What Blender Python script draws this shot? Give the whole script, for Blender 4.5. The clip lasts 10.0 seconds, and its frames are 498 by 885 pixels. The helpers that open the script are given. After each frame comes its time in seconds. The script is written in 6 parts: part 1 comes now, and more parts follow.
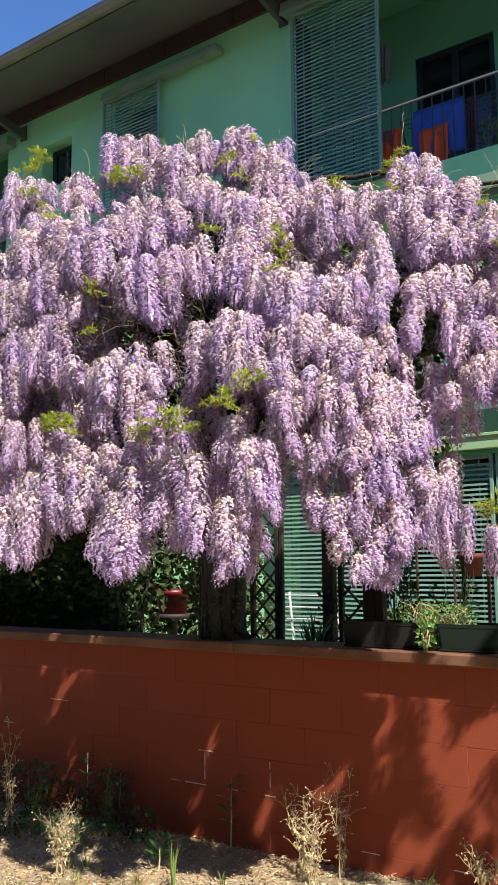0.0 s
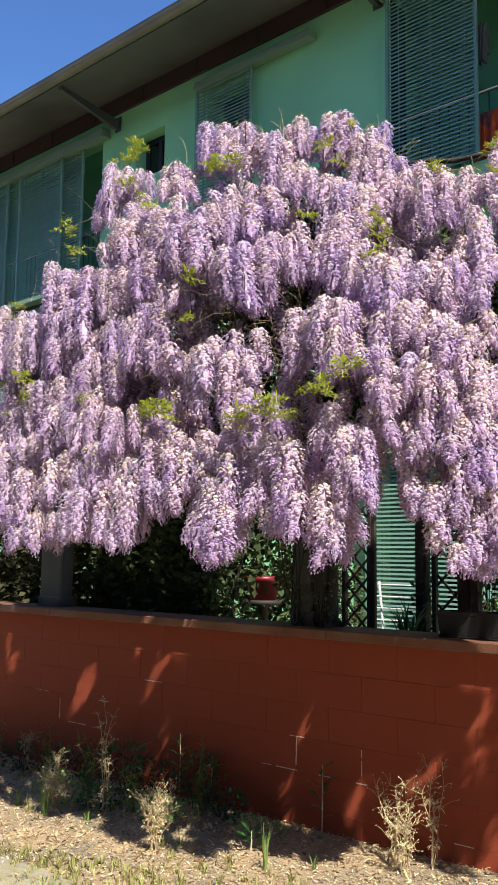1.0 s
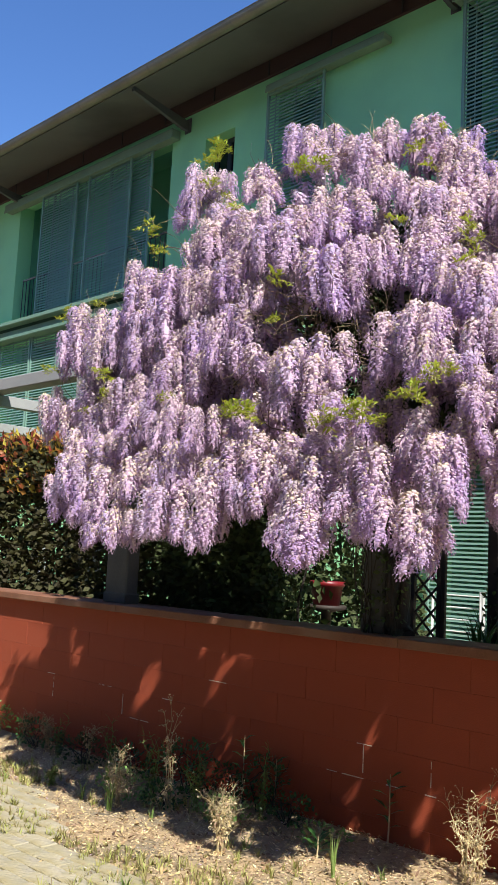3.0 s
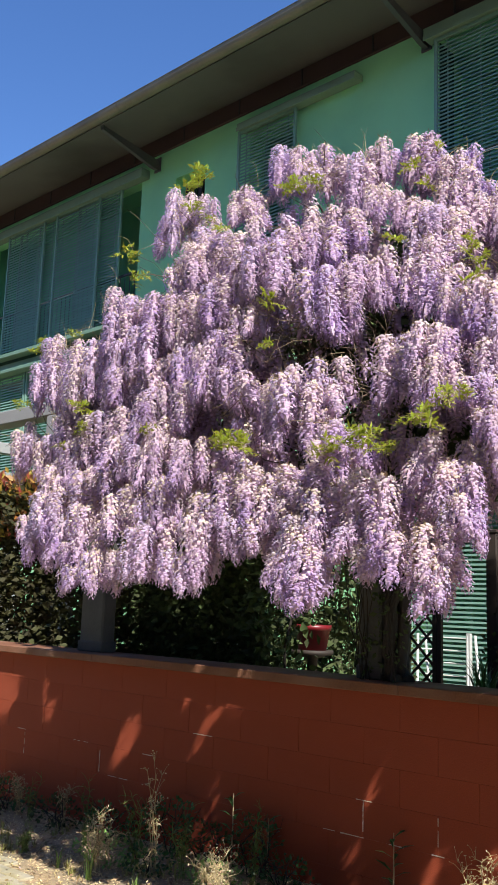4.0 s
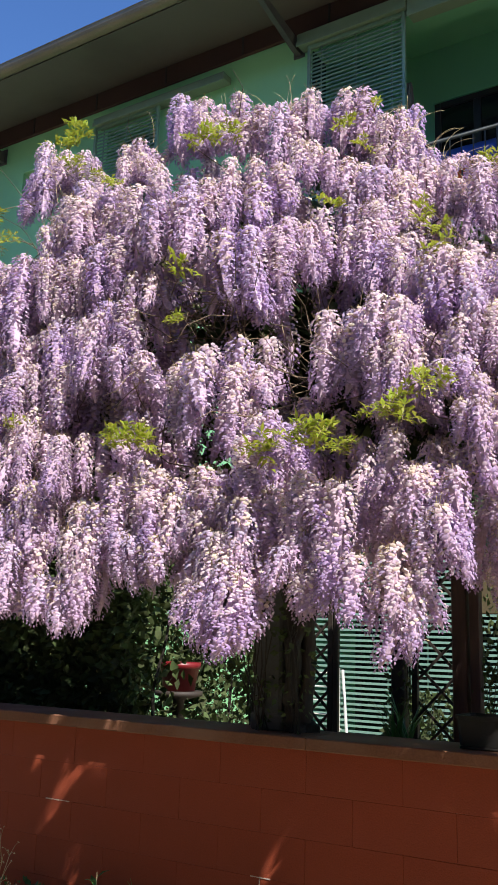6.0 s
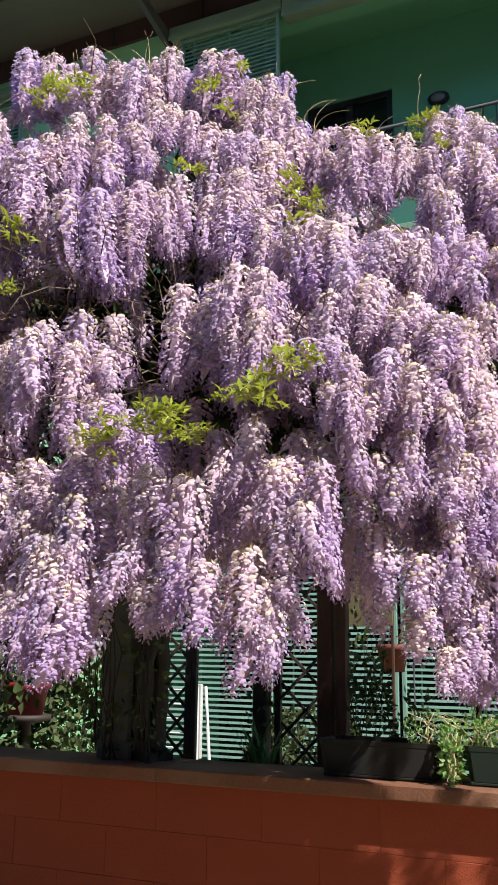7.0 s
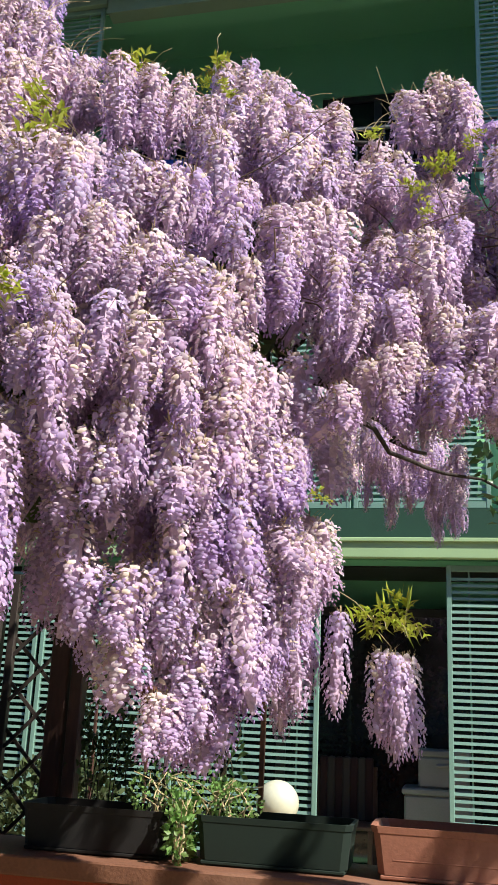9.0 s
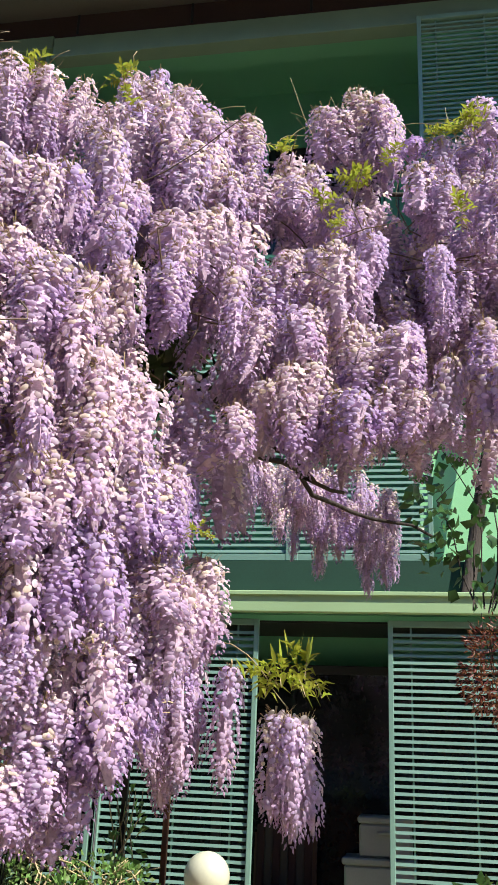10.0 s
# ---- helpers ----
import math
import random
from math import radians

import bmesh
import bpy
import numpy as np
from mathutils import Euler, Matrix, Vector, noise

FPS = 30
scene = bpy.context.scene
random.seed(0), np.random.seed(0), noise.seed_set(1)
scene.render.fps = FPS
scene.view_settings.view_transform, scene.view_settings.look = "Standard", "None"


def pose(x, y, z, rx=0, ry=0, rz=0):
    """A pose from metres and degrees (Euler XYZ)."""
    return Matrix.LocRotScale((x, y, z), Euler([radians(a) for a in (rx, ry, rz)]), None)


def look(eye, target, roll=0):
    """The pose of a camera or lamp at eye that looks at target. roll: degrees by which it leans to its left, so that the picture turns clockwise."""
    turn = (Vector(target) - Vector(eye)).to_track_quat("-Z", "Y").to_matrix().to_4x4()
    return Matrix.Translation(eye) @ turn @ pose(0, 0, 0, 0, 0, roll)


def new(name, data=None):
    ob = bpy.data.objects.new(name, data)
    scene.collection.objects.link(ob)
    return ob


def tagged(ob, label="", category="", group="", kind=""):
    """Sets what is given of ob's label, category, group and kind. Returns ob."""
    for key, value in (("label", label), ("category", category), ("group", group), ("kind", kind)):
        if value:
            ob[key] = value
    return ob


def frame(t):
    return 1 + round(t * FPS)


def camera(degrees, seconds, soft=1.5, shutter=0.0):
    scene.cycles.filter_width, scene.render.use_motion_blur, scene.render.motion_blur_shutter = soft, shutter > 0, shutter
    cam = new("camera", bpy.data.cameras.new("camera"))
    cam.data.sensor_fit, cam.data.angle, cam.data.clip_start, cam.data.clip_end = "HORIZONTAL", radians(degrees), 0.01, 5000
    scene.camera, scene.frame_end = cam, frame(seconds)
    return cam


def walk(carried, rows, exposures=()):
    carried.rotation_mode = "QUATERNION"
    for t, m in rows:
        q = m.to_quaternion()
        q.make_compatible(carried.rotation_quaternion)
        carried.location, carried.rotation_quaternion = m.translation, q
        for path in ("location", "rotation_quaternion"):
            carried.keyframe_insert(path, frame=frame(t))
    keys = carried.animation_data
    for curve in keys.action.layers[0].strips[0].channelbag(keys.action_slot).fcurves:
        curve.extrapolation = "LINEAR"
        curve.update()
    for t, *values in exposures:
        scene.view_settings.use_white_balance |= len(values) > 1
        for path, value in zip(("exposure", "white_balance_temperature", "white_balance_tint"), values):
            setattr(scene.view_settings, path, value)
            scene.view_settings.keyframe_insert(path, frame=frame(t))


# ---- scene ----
cam = camera(30.36, 10.0, 1.15)
PATH = [
    (0, (2.232, -3.991, 1.443), (1.032, -2.414, 1.716), -0.47),
    (0.5, (2.226, -4.009, 1.440), (0.947, -2.495, 1.703), -0.08),
    (1, (2.206, -4.019, 1.437), (0.860, -2.562, 1.684), 0.69),
    (1.5, (2.192, -4.038, 1.438), (0.772, -2.648, 1.668), 1.70),
    (2, (2.175, -4.056, 1.439), (0.702, -2.722, 1.659), 2.47),
    (2.5, (2.152, -4.067, 1.435), (0.671, -2.740, 1.653), 3.14),
    (3, (2.091, -4.103, 1.433), (0.666, -2.722, 1.683), 2.92),
    (3.2, (2.067, -4.121, 1.429), (0.676, -2.709, 1.699), 2.74),
    (4.3, (1.693, -3.922, 1.420), (0.339, -2.497, 1.789), 1.75),
    (4.5, (1.620, -3.895, 1.423), (0.293, -2.446, 1.798), 1.75),
    (5, (1.387, -3.849, 1.430), (0.158, -2.311, 1.785), 0.90),
    (5.2, (1.298, -3.813, 1.431), (0.098, -2.251, 1.781), 0.40),
    (6.3, (1.051, -3.465, 1.459), (0.048, -1.792, 1.901), 1.86),
    (6.5, (1.027, -3.396, 1.462), (0.075, -1.695, 1.908), 1.53),
    (7, (0.969, -3.221, 1.472), (0.145, -1.455, 1.922), 0.70),
    (7.5, (1.005, -3.057, 1.483), (0.275, -1.250, 1.928), 2.30),
    (8, (1.035, -2.901, 1.475), (0.396, -1.057, 1.912), 3.66),
    (8.5, (1.014, -2.754, 1.472), (0.477, -0.888, 1.952), 3.30),
    (9, (0.982, -2.606, 1.487), (0.545, -0.732, 2.030), 2.60),
    (9.5, (0.995, -2.476, 1.494), (0.593, -0.610, 2.093), 2.74),
    (10, (1.072, -2.344, 1.509), (0.730, -0.488, 2.172), 2.41),
]
walk(cam, [(t, look(eye, target, roll)) for t, eye, target, roll in PATH])

# ---- light ----
SUN_WAY = Vector((0.82, -0.40, 1.0)).normalized()
world = bpy.data.worlds.new("sky")
scene.world = world
world.use_nodes = True
wt = world.node_tree
sky = wt.nodes.new("ShaderNodeTexSky")
sky.sky_type = "NISHITA"
sky.sun_disc = False
sky.sun_elevation = math.asin(SUN_WAY.z)
sky.sun_rotation = math.atan2(SUN_WAY.x, SUN_WAY.y)
sky.air_density, sky.dust_density, sky.ozone_density = 1.0, 0.1, 4.0
wt.nodes["Background"].inputs["Strength"].default_value = 0.12
deep = wt.nodes.new("ShaderNodeHueSaturation")
deep.inputs["Saturation"].default_value = 1.18
deep.inputs["Hue"].default_value = 0.510
wt.links.new(sky.outputs[0], deep.inputs["Color"])
wt.links.new(deep.outputs[0], wt.nodes["Background"].inputs["Color"])
sun_data = bpy.data.lights.new("sun", "SUN")
sun_data.energy, sun_data.angle, sun_data.color = 5.1, radians(0.53), (1.0, 0.955, 0.88)
scene.view_settings.exposure = 0.74
sun = new("sun", sun_data)
sun.matrix_world = look(SUN_WAY * 50, (0, 0, 0))


# ---- materials ----
def material(name, color, rough=0.7, metal=0.0, vary=0.15, scale=6.0, fine=90.0, bump=0.3, dist=0.004,
             stain=None, stain_at=0.6, stain_soft=0.12, rand=0.0, island=0.0, hue=0.0, translucent=0.0, tint=None, coat=0.0, stretch=(1, 1, 1), patch=None):
    """A surface with wear at two scales: broad clouds and fine grain, which also gives the relief."""
    m = bpy.data.materials.new(name)
    m.use_nodes = True
    nt = m.node_tree
    n, l = nt.nodes, nt.links
    bsdf = n["Principled BSDF"]
    bsdf.inputs["Roughness"].default_value = rough
    bsdf.inputs["Metallic"].default_value = metal
    bsdf.inputs["Coat Weight"].default_value = coat
    tc = n.new("ShaderNodeTexCoord")
    mp = n.new("ShaderNodeMapping")
    mp.inputs["Scale"].default_value = stretch
    l.new(tc.outputs["Object"], mp.inputs[0])
    big = n.new("ShaderNodeTexNoise")
    big.inputs["Scale"].default_value, big.inputs["Detail"].default_value = scale, 5.0
    l.new(mp.outputs[0], big.inputs["Vector"])
    small = n.new("ShaderNodeTexNoise")
    small.inputs["Scale"].default_value, small.inputs["Detail"].default_value = fine, 4.0
    l.new(mp.outputs[0], small.inputs["Vector"])
    add = n.new("ShaderNodeMath")
    add.operation = "ADD"
    l.new(big.outputs["Fac"], add.inputs[0])
    l.new(small.outputs["Fac"], add.inputs[1])
    rng = n.new("ShaderNodeMapRange")
    rng.inputs["From Min"].default_value, rng.inputs["From Max"].default_value = 0.6, 1.4
    rng.inputs["To Min"].default_value, rng.inputs["To Max"].default_value = 1 - vary, 1 + vary
    l.new(add.outputs[0], rng.inputs["Value"])
    hsv = n.new("ShaderNodeHueSaturation")
    hsv.inputs["Color"].default_value = (*color, 1)
    value = rng.outputs[0]
    if rand or island:
        if rand:
            src = n.new("ShaderNodeObjectInfo").outputs["Random"]
        else:
            src = n.new("ShaderNodeNewGeometry").outputs["Random Per Island"]
        amount = rand or island
        r2 = n.new("ShaderNodeMapRange")
        r2.inputs["To Min"].default_value, r2.inputs["To Max"].default_value = 1 - amount, 1 + amount
        l.new(src, r2.inputs["Value"])
        mul = n.new("ShaderNodeMath")
        mul.operation = "MULTIPLY"
        l.new(value, mul.inputs[0])
        l.new(r2.outputs[0], mul.inputs[1])
        value = mul.outputs[0]
        if hue:
            r3 = n.new("ShaderNodeMapRange")
            r3.inputs["To Min"].default_value, r3.inputs["To Max"].default_value = 0.5 - hue, 0.5 + hue
            l.new(src, r3.inputs["Value"])
            l.new(r3.outputs[0], hsv.inputs["Hue"])
    l.new(value, hsv.inputs["Value"])
    col = hsv.outputs[0]
    if patch:
        where = n.new("ShaderNodeNewGeometry")
        pn = n.new("ShaderNodeTexNoise")
        pn.inputs["Scale"].default_value, pn.inputs["Detail"].default_value = 4.5, 3.0
        l.new(where.outputs["Position"], pn.inputs["Vector"])
        pr = n.new("ShaderNodeMapRange")
        pr.inputs["From Min"].default_value, pr.inputs["From Max"].default_value = 0.46, 0.68
        pr.inputs["To Max"].default_value = 0.75
        l.new(pn.outputs["Fac"], pr.inputs["Value"])
        pm = n.new("ShaderNodeMix")
        pm.data_type = "RGBA"
        l.new(pr.outputs[0], pm.inputs["Factor"])
        l.new(col, pm.inputs["A"])
        pm.inputs["B"].default_value = (*patch, 1)
        col = pm.outputs["Result"]
    if stain:
        sn = n.new("ShaderNodeTexNoise")
        sn.inputs["Scale"].default_value, sn.inputs["Detail"].default_value = scale * 0.45, 8.0
        l.new(mp.outputs[0], sn.inputs["Vector"])
        sr = n.new("ShaderNodeMapRange")
        sr.inputs["From Min"].default_value, sr.inputs["From Max"].default_value = stain_at - stain_soft, stain_at + stain_soft
        l.new(sn.outputs["Fac"], sr.inputs["Value"])
        mix = n.new("ShaderNodeMix")
        mix.data_type = "RGBA"
        l.new(sr.outputs[0], mix.inputs["Factor"])
        l.new(col, mix.inputs["A"])
        mix.inputs["B"].default_value = (*stain, 1)
        col = mix.outputs["Result"]
    l.new(col, bsdf.inputs["Base Color"])
    if bump:
        bp = n.new("ShaderNodeBump")
        bp.inputs["Strength"].default_value, bp.inputs["Distance"].default_value = bump, dist
        l.new(small.outputs["Fac"], bp.inputs["Height"])
        l.new(bp.outputs[0], bsdf.inputs["Normal"])
    if translucent:
        tr = n.new("ShaderNodeBsdfTranslucent")
        if tint:
            tm = n.new("ShaderNodeMix")
            tm.data_type, tm.blend_type = "RGBA", "MULTIPLY"
            tm.inputs["Factor"].default_value = 1.0
            tm.inputs["B"].default_value = (*tint, 1)
            l.new(col, tm.inputs["A"])
            l.new(tm.outputs["Result"], tr.inputs["Color"])
        else:
            l.new(col, tr.inputs["Color"])
        sh = n.new("ShaderNodeMixShader")
        sh.inputs[0].default_value = translucent
        l.new(bsdf.outputs[0], sh.inputs[1])
        l.new(tr.outputs[0], sh.inputs[2])
        l.new(sh.outputs[0], n["Material Output"].inputs["Surface"])
    return m


M = {
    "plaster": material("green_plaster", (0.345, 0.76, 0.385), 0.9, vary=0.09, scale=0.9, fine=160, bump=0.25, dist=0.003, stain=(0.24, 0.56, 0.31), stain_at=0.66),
    # darker copy of the house plaster; the loggias' shade is in its colour
    "plaster_shade": material("shade_dark_plaster", (0.165, 0.47, 0.27), 0.9, vary=0.09, scale=0.9, fine=160, bump=0.25, dist=0.003),
    "slat": material("green_slat_paint", (0.19, 0.33, 0.27), 0.45, vary=0.08, scale=5, fine=120, bump=0.1, dist=0.001, rand=0.08),
    "frame_green": material("green_frame_paint", (0.19, 0.33, 0.26), 0.4, vary=0.08, scale=5, fine=120, bump=0.1, dist=0.001),
    "trim_green": material("pale_green_trim", (0.34, 0.50, 0.25), 0.7, vary=0.1, scale=2.5, fine=120, bump=0.2, dist=0.002),
    "track": material("grey_green_track", (0.20, 0.30, 0.21), 0.6, vary=0.12, scale=3, fine=100, bump=0.15, dist=0.002),
    "ledge_green": material("ledge_paint", (0.17, 0.29, 0.21), 0.6, vary=0.12, scale=3, fine=100, bump=0.15, dist=0.002),
    # green darkened to stand for shade in recesses and under edges
    "shade_green": material("shade_dark_green", (0.012, 0.055, 0.032), 0.85, vary=0.15, scale=4, fine=90, bump=0.2, dist=0.002),
    "dull_red": material("dull_red_clay", (0.12, 0.03, 0.018), 0.75, vary=0.2, scale=9, fine=90, bump=0.3, dist=0.002),
    "grey_plastic": material("grey_plastic", (0.22, 0.22, 0.205), 0.45, vary=0.1, scale=5, fine=80, bump=0.08, dist=0.001, stain=(0.24, 0.24, 0.22)),
    "soffit": material("grey_soffit", (0.125, 0.121, 0.11), 0.85, vary=0.12, scale=1.3, fine=90, bump=0.3, dist=0.004, stain=(0.07, 0.068, 0.06)),
    "fascia": material("brown_fascia", (0.062, 0.033, 0.026), 0.7, vary=0.18, scale=2, fine=80, bump=0.3, dist=0.004),
    "gutter": material("weathered_gutter", (0.24, 0.21, 0.155), 0.6, 0.3, vary=0.25, scale=2.5, fine=70, bump=0.2, dist=0.002, stain=(0.16, 0.14, 0.11)),
    "roof": material("clay_roof", (0.38, 0.18, 0.12), 0.85, vary=0.2, scale=3, fine=60),
    "steel": material("painted_steel", (0.09, 0.095, 0.095), 0.5, 0.2, vary=0.15, scale=4, fine=90, bump=0.15),
    "rail": material("galvanised_rail", (0.07, 0.082, 0.085), 0.5, 0.1, vary=0.1, scale=5, fine=90, bump=0.1),
    "glass_dark": material("dark_window_glass", (0.012, 0.014, 0.016), 0.06, vary=0.1, scale=2, fine=30, bump=0.0),
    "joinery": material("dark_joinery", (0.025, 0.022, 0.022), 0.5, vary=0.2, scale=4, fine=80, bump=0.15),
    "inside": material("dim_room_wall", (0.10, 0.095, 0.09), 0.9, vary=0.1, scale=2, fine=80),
    "block": material("terracotta_block_paint", (0.295, 0.051, 0.017), 0.82, vary=0.2, scale=3.0, fine=150, bump=0.5, dist=0.004, rand=0.025, stain=(0.24, 0.05, 0.022), stain_at=0.62, stain_soft=0.2),
    "mortar": material("painted_mortar", (0.22, 0.045, 0.02), 0.95, vary=0.2, scale=6, fine=120, bump=0.5, dist=0.004, stain=(0.42, 0.34, 0.29), stain_at=0.6, stain_soft=0.05),
    "coping": material("brown_coping", (0.185, 0.076, 0.039), 0.85, vary=0.25, scale=5, fine=110, bump=0.5, dist=0.003, rand=0.06, stain=(0.24, 0.13, 0.085), stain_at=0.6),
    "concrete": material("grey_concrete", (0.30, 0.30, 0.295), 0.85, vary=0.14, scale=3, fine=100, bump=0.4, dist=0.004, stain=(0.26, 0.26, 0.25)),
    "wisteria_pale": material("wisteria_banner", (0.86, 0.75, 0.755), 0.6, vary=0.2, scale=9, fine=150, bump=0.0, island=0.12, hue=0.015, translucent=0.55, tint=(0.98, 0.88, 0.94), patch=(0.64, 0.485, 0.69)),
    "wisteria_deep": material("wisteria_wing", (0.61, 0.455, 0.63), 0.6, vary=0.2, scale=9, fine=150, bump=0.0, island=0.18, hue=0.015, translucent=0.52, patch=(0.50, 0.34, 0.66)),
    "wisteria_fresh": material("wisteria_fresh_petal", (0.74, 0.64, 0.785), 0.6, vary=0.2, scale=9, fine=150, bump=0.0, island=0.12, hue=0.015, translucent=0.55, tint=(0.95, 0.86, 1.0), patch=(0.60, 0.46, 0.74)),
    "wisteria_heart": material("wisteria_calyx", (0.48, 0.35, 0.44), 0.7, vary=0.3, scale=60, fine=160, bump=0.5, dist=0.004),
    "wisteria_spent": material("wisteria_spent_petal", (0.78, 0.65, 0.53), 0.7, vary=0.15, scale=3, fine=60, bump=0.0, island=0.25, hue=0.02, translucent=0.35),
    "wisteria_stem": material("raceme_stem", (0.42, 0.33, 0.18), 0.7, vary=0.2, scale=8, fine=60, bump=0.0, island=0.3),
    "young_leaf": material("young_wisteria_leaf", (0.38, 0.43, 0.05), 0.5, vary=0.15, scale=9, fine=60, bump=0.1, island=0.3, hue=0.02, translucent=0.45),
    "photinia_old": material("photinia_old_leaf", (0.052, 0.05, 0.016), 0.8, vary=0.15, scale=9, fine=60, bump=0.1, island=0.45, hue=0.03, translucent=0.25),
    "dead_leaf": material("dead_brown_leaf", (0.36, 0.25, 0.13), 0.9, vary=0.2, scale=9, fine=60, bump=0.0, island=0.5, hue=0.03, translucent=0.1),
    # cushion red and cream, both darkened to hold the loggia's shade
    "stripe_red": material("shade_red_canvas", (0.03, 0.011, 0.009), 0.9, vary=0.15, scale=6, fine=150, bump=0.3, dist=0.002),
    "stripe_cream": material("shade_cream_canvas", (0.045, 0.038, 0.03), 0.9, vary=0.15, scale=6, fine=150, bump=0.3, dist=0.002),
    "chalk": material("bare_pale_mortar", (0.55, 0.47, 0.40), 0.95, vary=0.2, scale=20, fine=150, bump=0.5, dist=0.003),
    "twig": material("dry_vine_twig", (0.16, 0.115, 0.07), 0.8, vary=0.25, scale=8, fine=60, bump=0.2, island=0.35),
    "bark": material("wisteria_bark", (0.036, 0.027, 0.02), 0.9, vary=0.3, scale=9, fine=70, bump=0.9, dist=0.01, stretch=(1, 1, 0.25)),
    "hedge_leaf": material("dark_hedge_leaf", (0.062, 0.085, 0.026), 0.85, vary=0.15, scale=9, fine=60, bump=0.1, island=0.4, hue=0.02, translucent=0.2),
    "photinia_leaf": material("photinia_leaf", (0.40, 0.20, 0.05), 0.5, vary=0.15, scale=9, fine=60, bump=0.1, island=0.35, hue=0.07, translucent=0.35),
    "soil": material("dry_soil", (0.45, 0.325, 0.18), 0.95, vary=0.35, scale=3.5, fine=45, bump=0.9, dist=0.02, stain=(0.20, 0.175, 0.12), stain_at=0.52, stain_soft=0.12),
    "pier": material("dark_grey_render", (0.08, 0.079, 0.073), 0.9, vary=0.2, scale=4, fine=90, bump=0.4, dist=0.004, stain=(0.11, 0.105, 0.095)),
    "wood": material("brown_stained_wood", (0.065, 0.027, 0.016), 0.65, vary=0.3, scale=6, fine=80, bump=0.4, dist=0.003, stretch=(1, 1, 0.15)),
    "lattice": material("dark_lattice_wood", (0.034, 0.024, 0.019), 0.7, vary=0.3, scale=8, fine=90, bump=0.3, dist=0.002),
    "planter_dark": material("dark_brown_plastic", (0.009, 0.008, 0.007), 0.85, vary=0.2, scale=6, fine=90, bump=0.15, dist=0.001),
    "planter_green": material("dark_green_plastic", (0.005, 0.016, 0.009), 0.85, vary=0.15, scale=6, fine=90, bump=0.12, dist=0.001),
    "terracotta": material("terracotta", (0.29, 0.115, 0.068), 0.8, vary=0.18, scale=7, fine=100, bump=0.35, dist=0.002, stain=(0.36, 0.17, 0.11)),
    "red_plastic": material("red_plastic", (0.16, 0.008, 0.012), 0.4, vary=0.1, scale=6, fine=90, bump=0.05, dist=0.001),
    "white_plastic": material("white_plastic", (0.42, 0.43, 0.41), 0.4, vary=0.08, scale=5, fine=80, bump=0.05, dist=0.001, stain=(0.55, 0.55, 0.52)),
    "globe": material("opal_globe", (0.58, 0.57, 0.41), 0.35, vary=0.06, scale=5, fine=60, bump=0.0),
    "tan_cloth": material("tan_canvas", (0.13, 0.10, 0.048), 0.9, vary=0.2, scale=6, fine=150, bump=0.3, dist=0.002),
    "blue_cloth": material("blue_cotton", (0.04, 0.10, 0.42), 0.9, vary=0.2, scale=6, fine=200, bump=0.4, dist=0.002),
    "orange_cloth": material("orange_cotton", (0.75, 0.10, 0.02), 0.9, vary=0.2, scale=8, fine=200, bump=0.4, dist=0.002, stain=(0.25, 0.06, 0.05), stain_at=0.62, stain_soft=0.03),
    "dark_cloth": material("dark_red_cotton", (0.10, 0.02, 0.03), 0.9, vary=0.2, scale=8, fine=200, bump=0.4, dist=0.002),
    "ivy_leaf": material("ivy_leaf", (0.05, 0.12, 0.03), 0.35, vary=0.15, scale=9, fine=60, bump=0.1, island=0.35, hue=0.02, translucent=0.25),
    "fresh_leaf": material("fresh_green_leaf", (0.20, 0.34, 0.09), 0.45, vary=0.15, scale=9, fine=60, bump=0.1, island=0.35, hue=0.02, translucent=0.4),
    "maple_leaf": material("red_maple_leaf", (0.18, 0.05, 0.028), 0.45, vary=0.15, scale=9, fine=60, bump=0.1, island=0.5, hue=0.03, translucent=0.35),
    "dry_stem": material("dry_weed_stem", (0.44, 0.35, 0.18), 0.85, vary=0.25, scale=9, fine=60, bump=0.1, island=0.3),
    "dry_head": material("dry_seed_head", (0.50, 0.42, 0.26), 0.9, vary=0.25, scale=9, fine=60, bump=0.1, island=0.3),
    "grass": material("street_grass", (0.19, 0.25, 0.06), 0.6, vary=0.2, scale=9, fine=60, bump=0.0, island=0.45, hue=0.03, translucent=0.35),
    "dry_grass": material("yellowed_grass", (0.33, 0.31, 0.10), 0.7, vary=0.2, scale=9, fine=60, bump=0.0, island=0.45, hue=0.04, translucent=0.3),
    "straw": material("dry_litter", (0.62, 0.47, 0.28), 0.9, vary=0.2, scale=9, fine=60, bump=0.0, island=0.5, hue=0.03, translucent=0.15),
    "earth_pot": material("potting_soil", (0.05, 0.035, 0.025), 0.95, vary=0.3, scale=12, fine=80, bump=0.8, dist=0.01),
    "paver": material("grey_paver", (0.40, 0.36, 0.265), 0.95, vary=0.35, scale=9, fine=60, bump=1.0, dist=0.01, rand=0.1, stain=(0.33, 0.28, 0.15), stain_at=0.5, stain_soft=0.1, patch=(0.26, 0.24, 0.14)),
}


# ---- building tools ----
def mesh_of(name, bm, mat, smooth=False):
    me = bpy.data.meshes.new(name)
    bm.to_mesh(me)
    bm.free()
    for m in mat if isinstance(mat, (list, tuple)) else [mat]:
        me.materials.append(m)
    if smooth:
        me.shade_smooth()
    return me


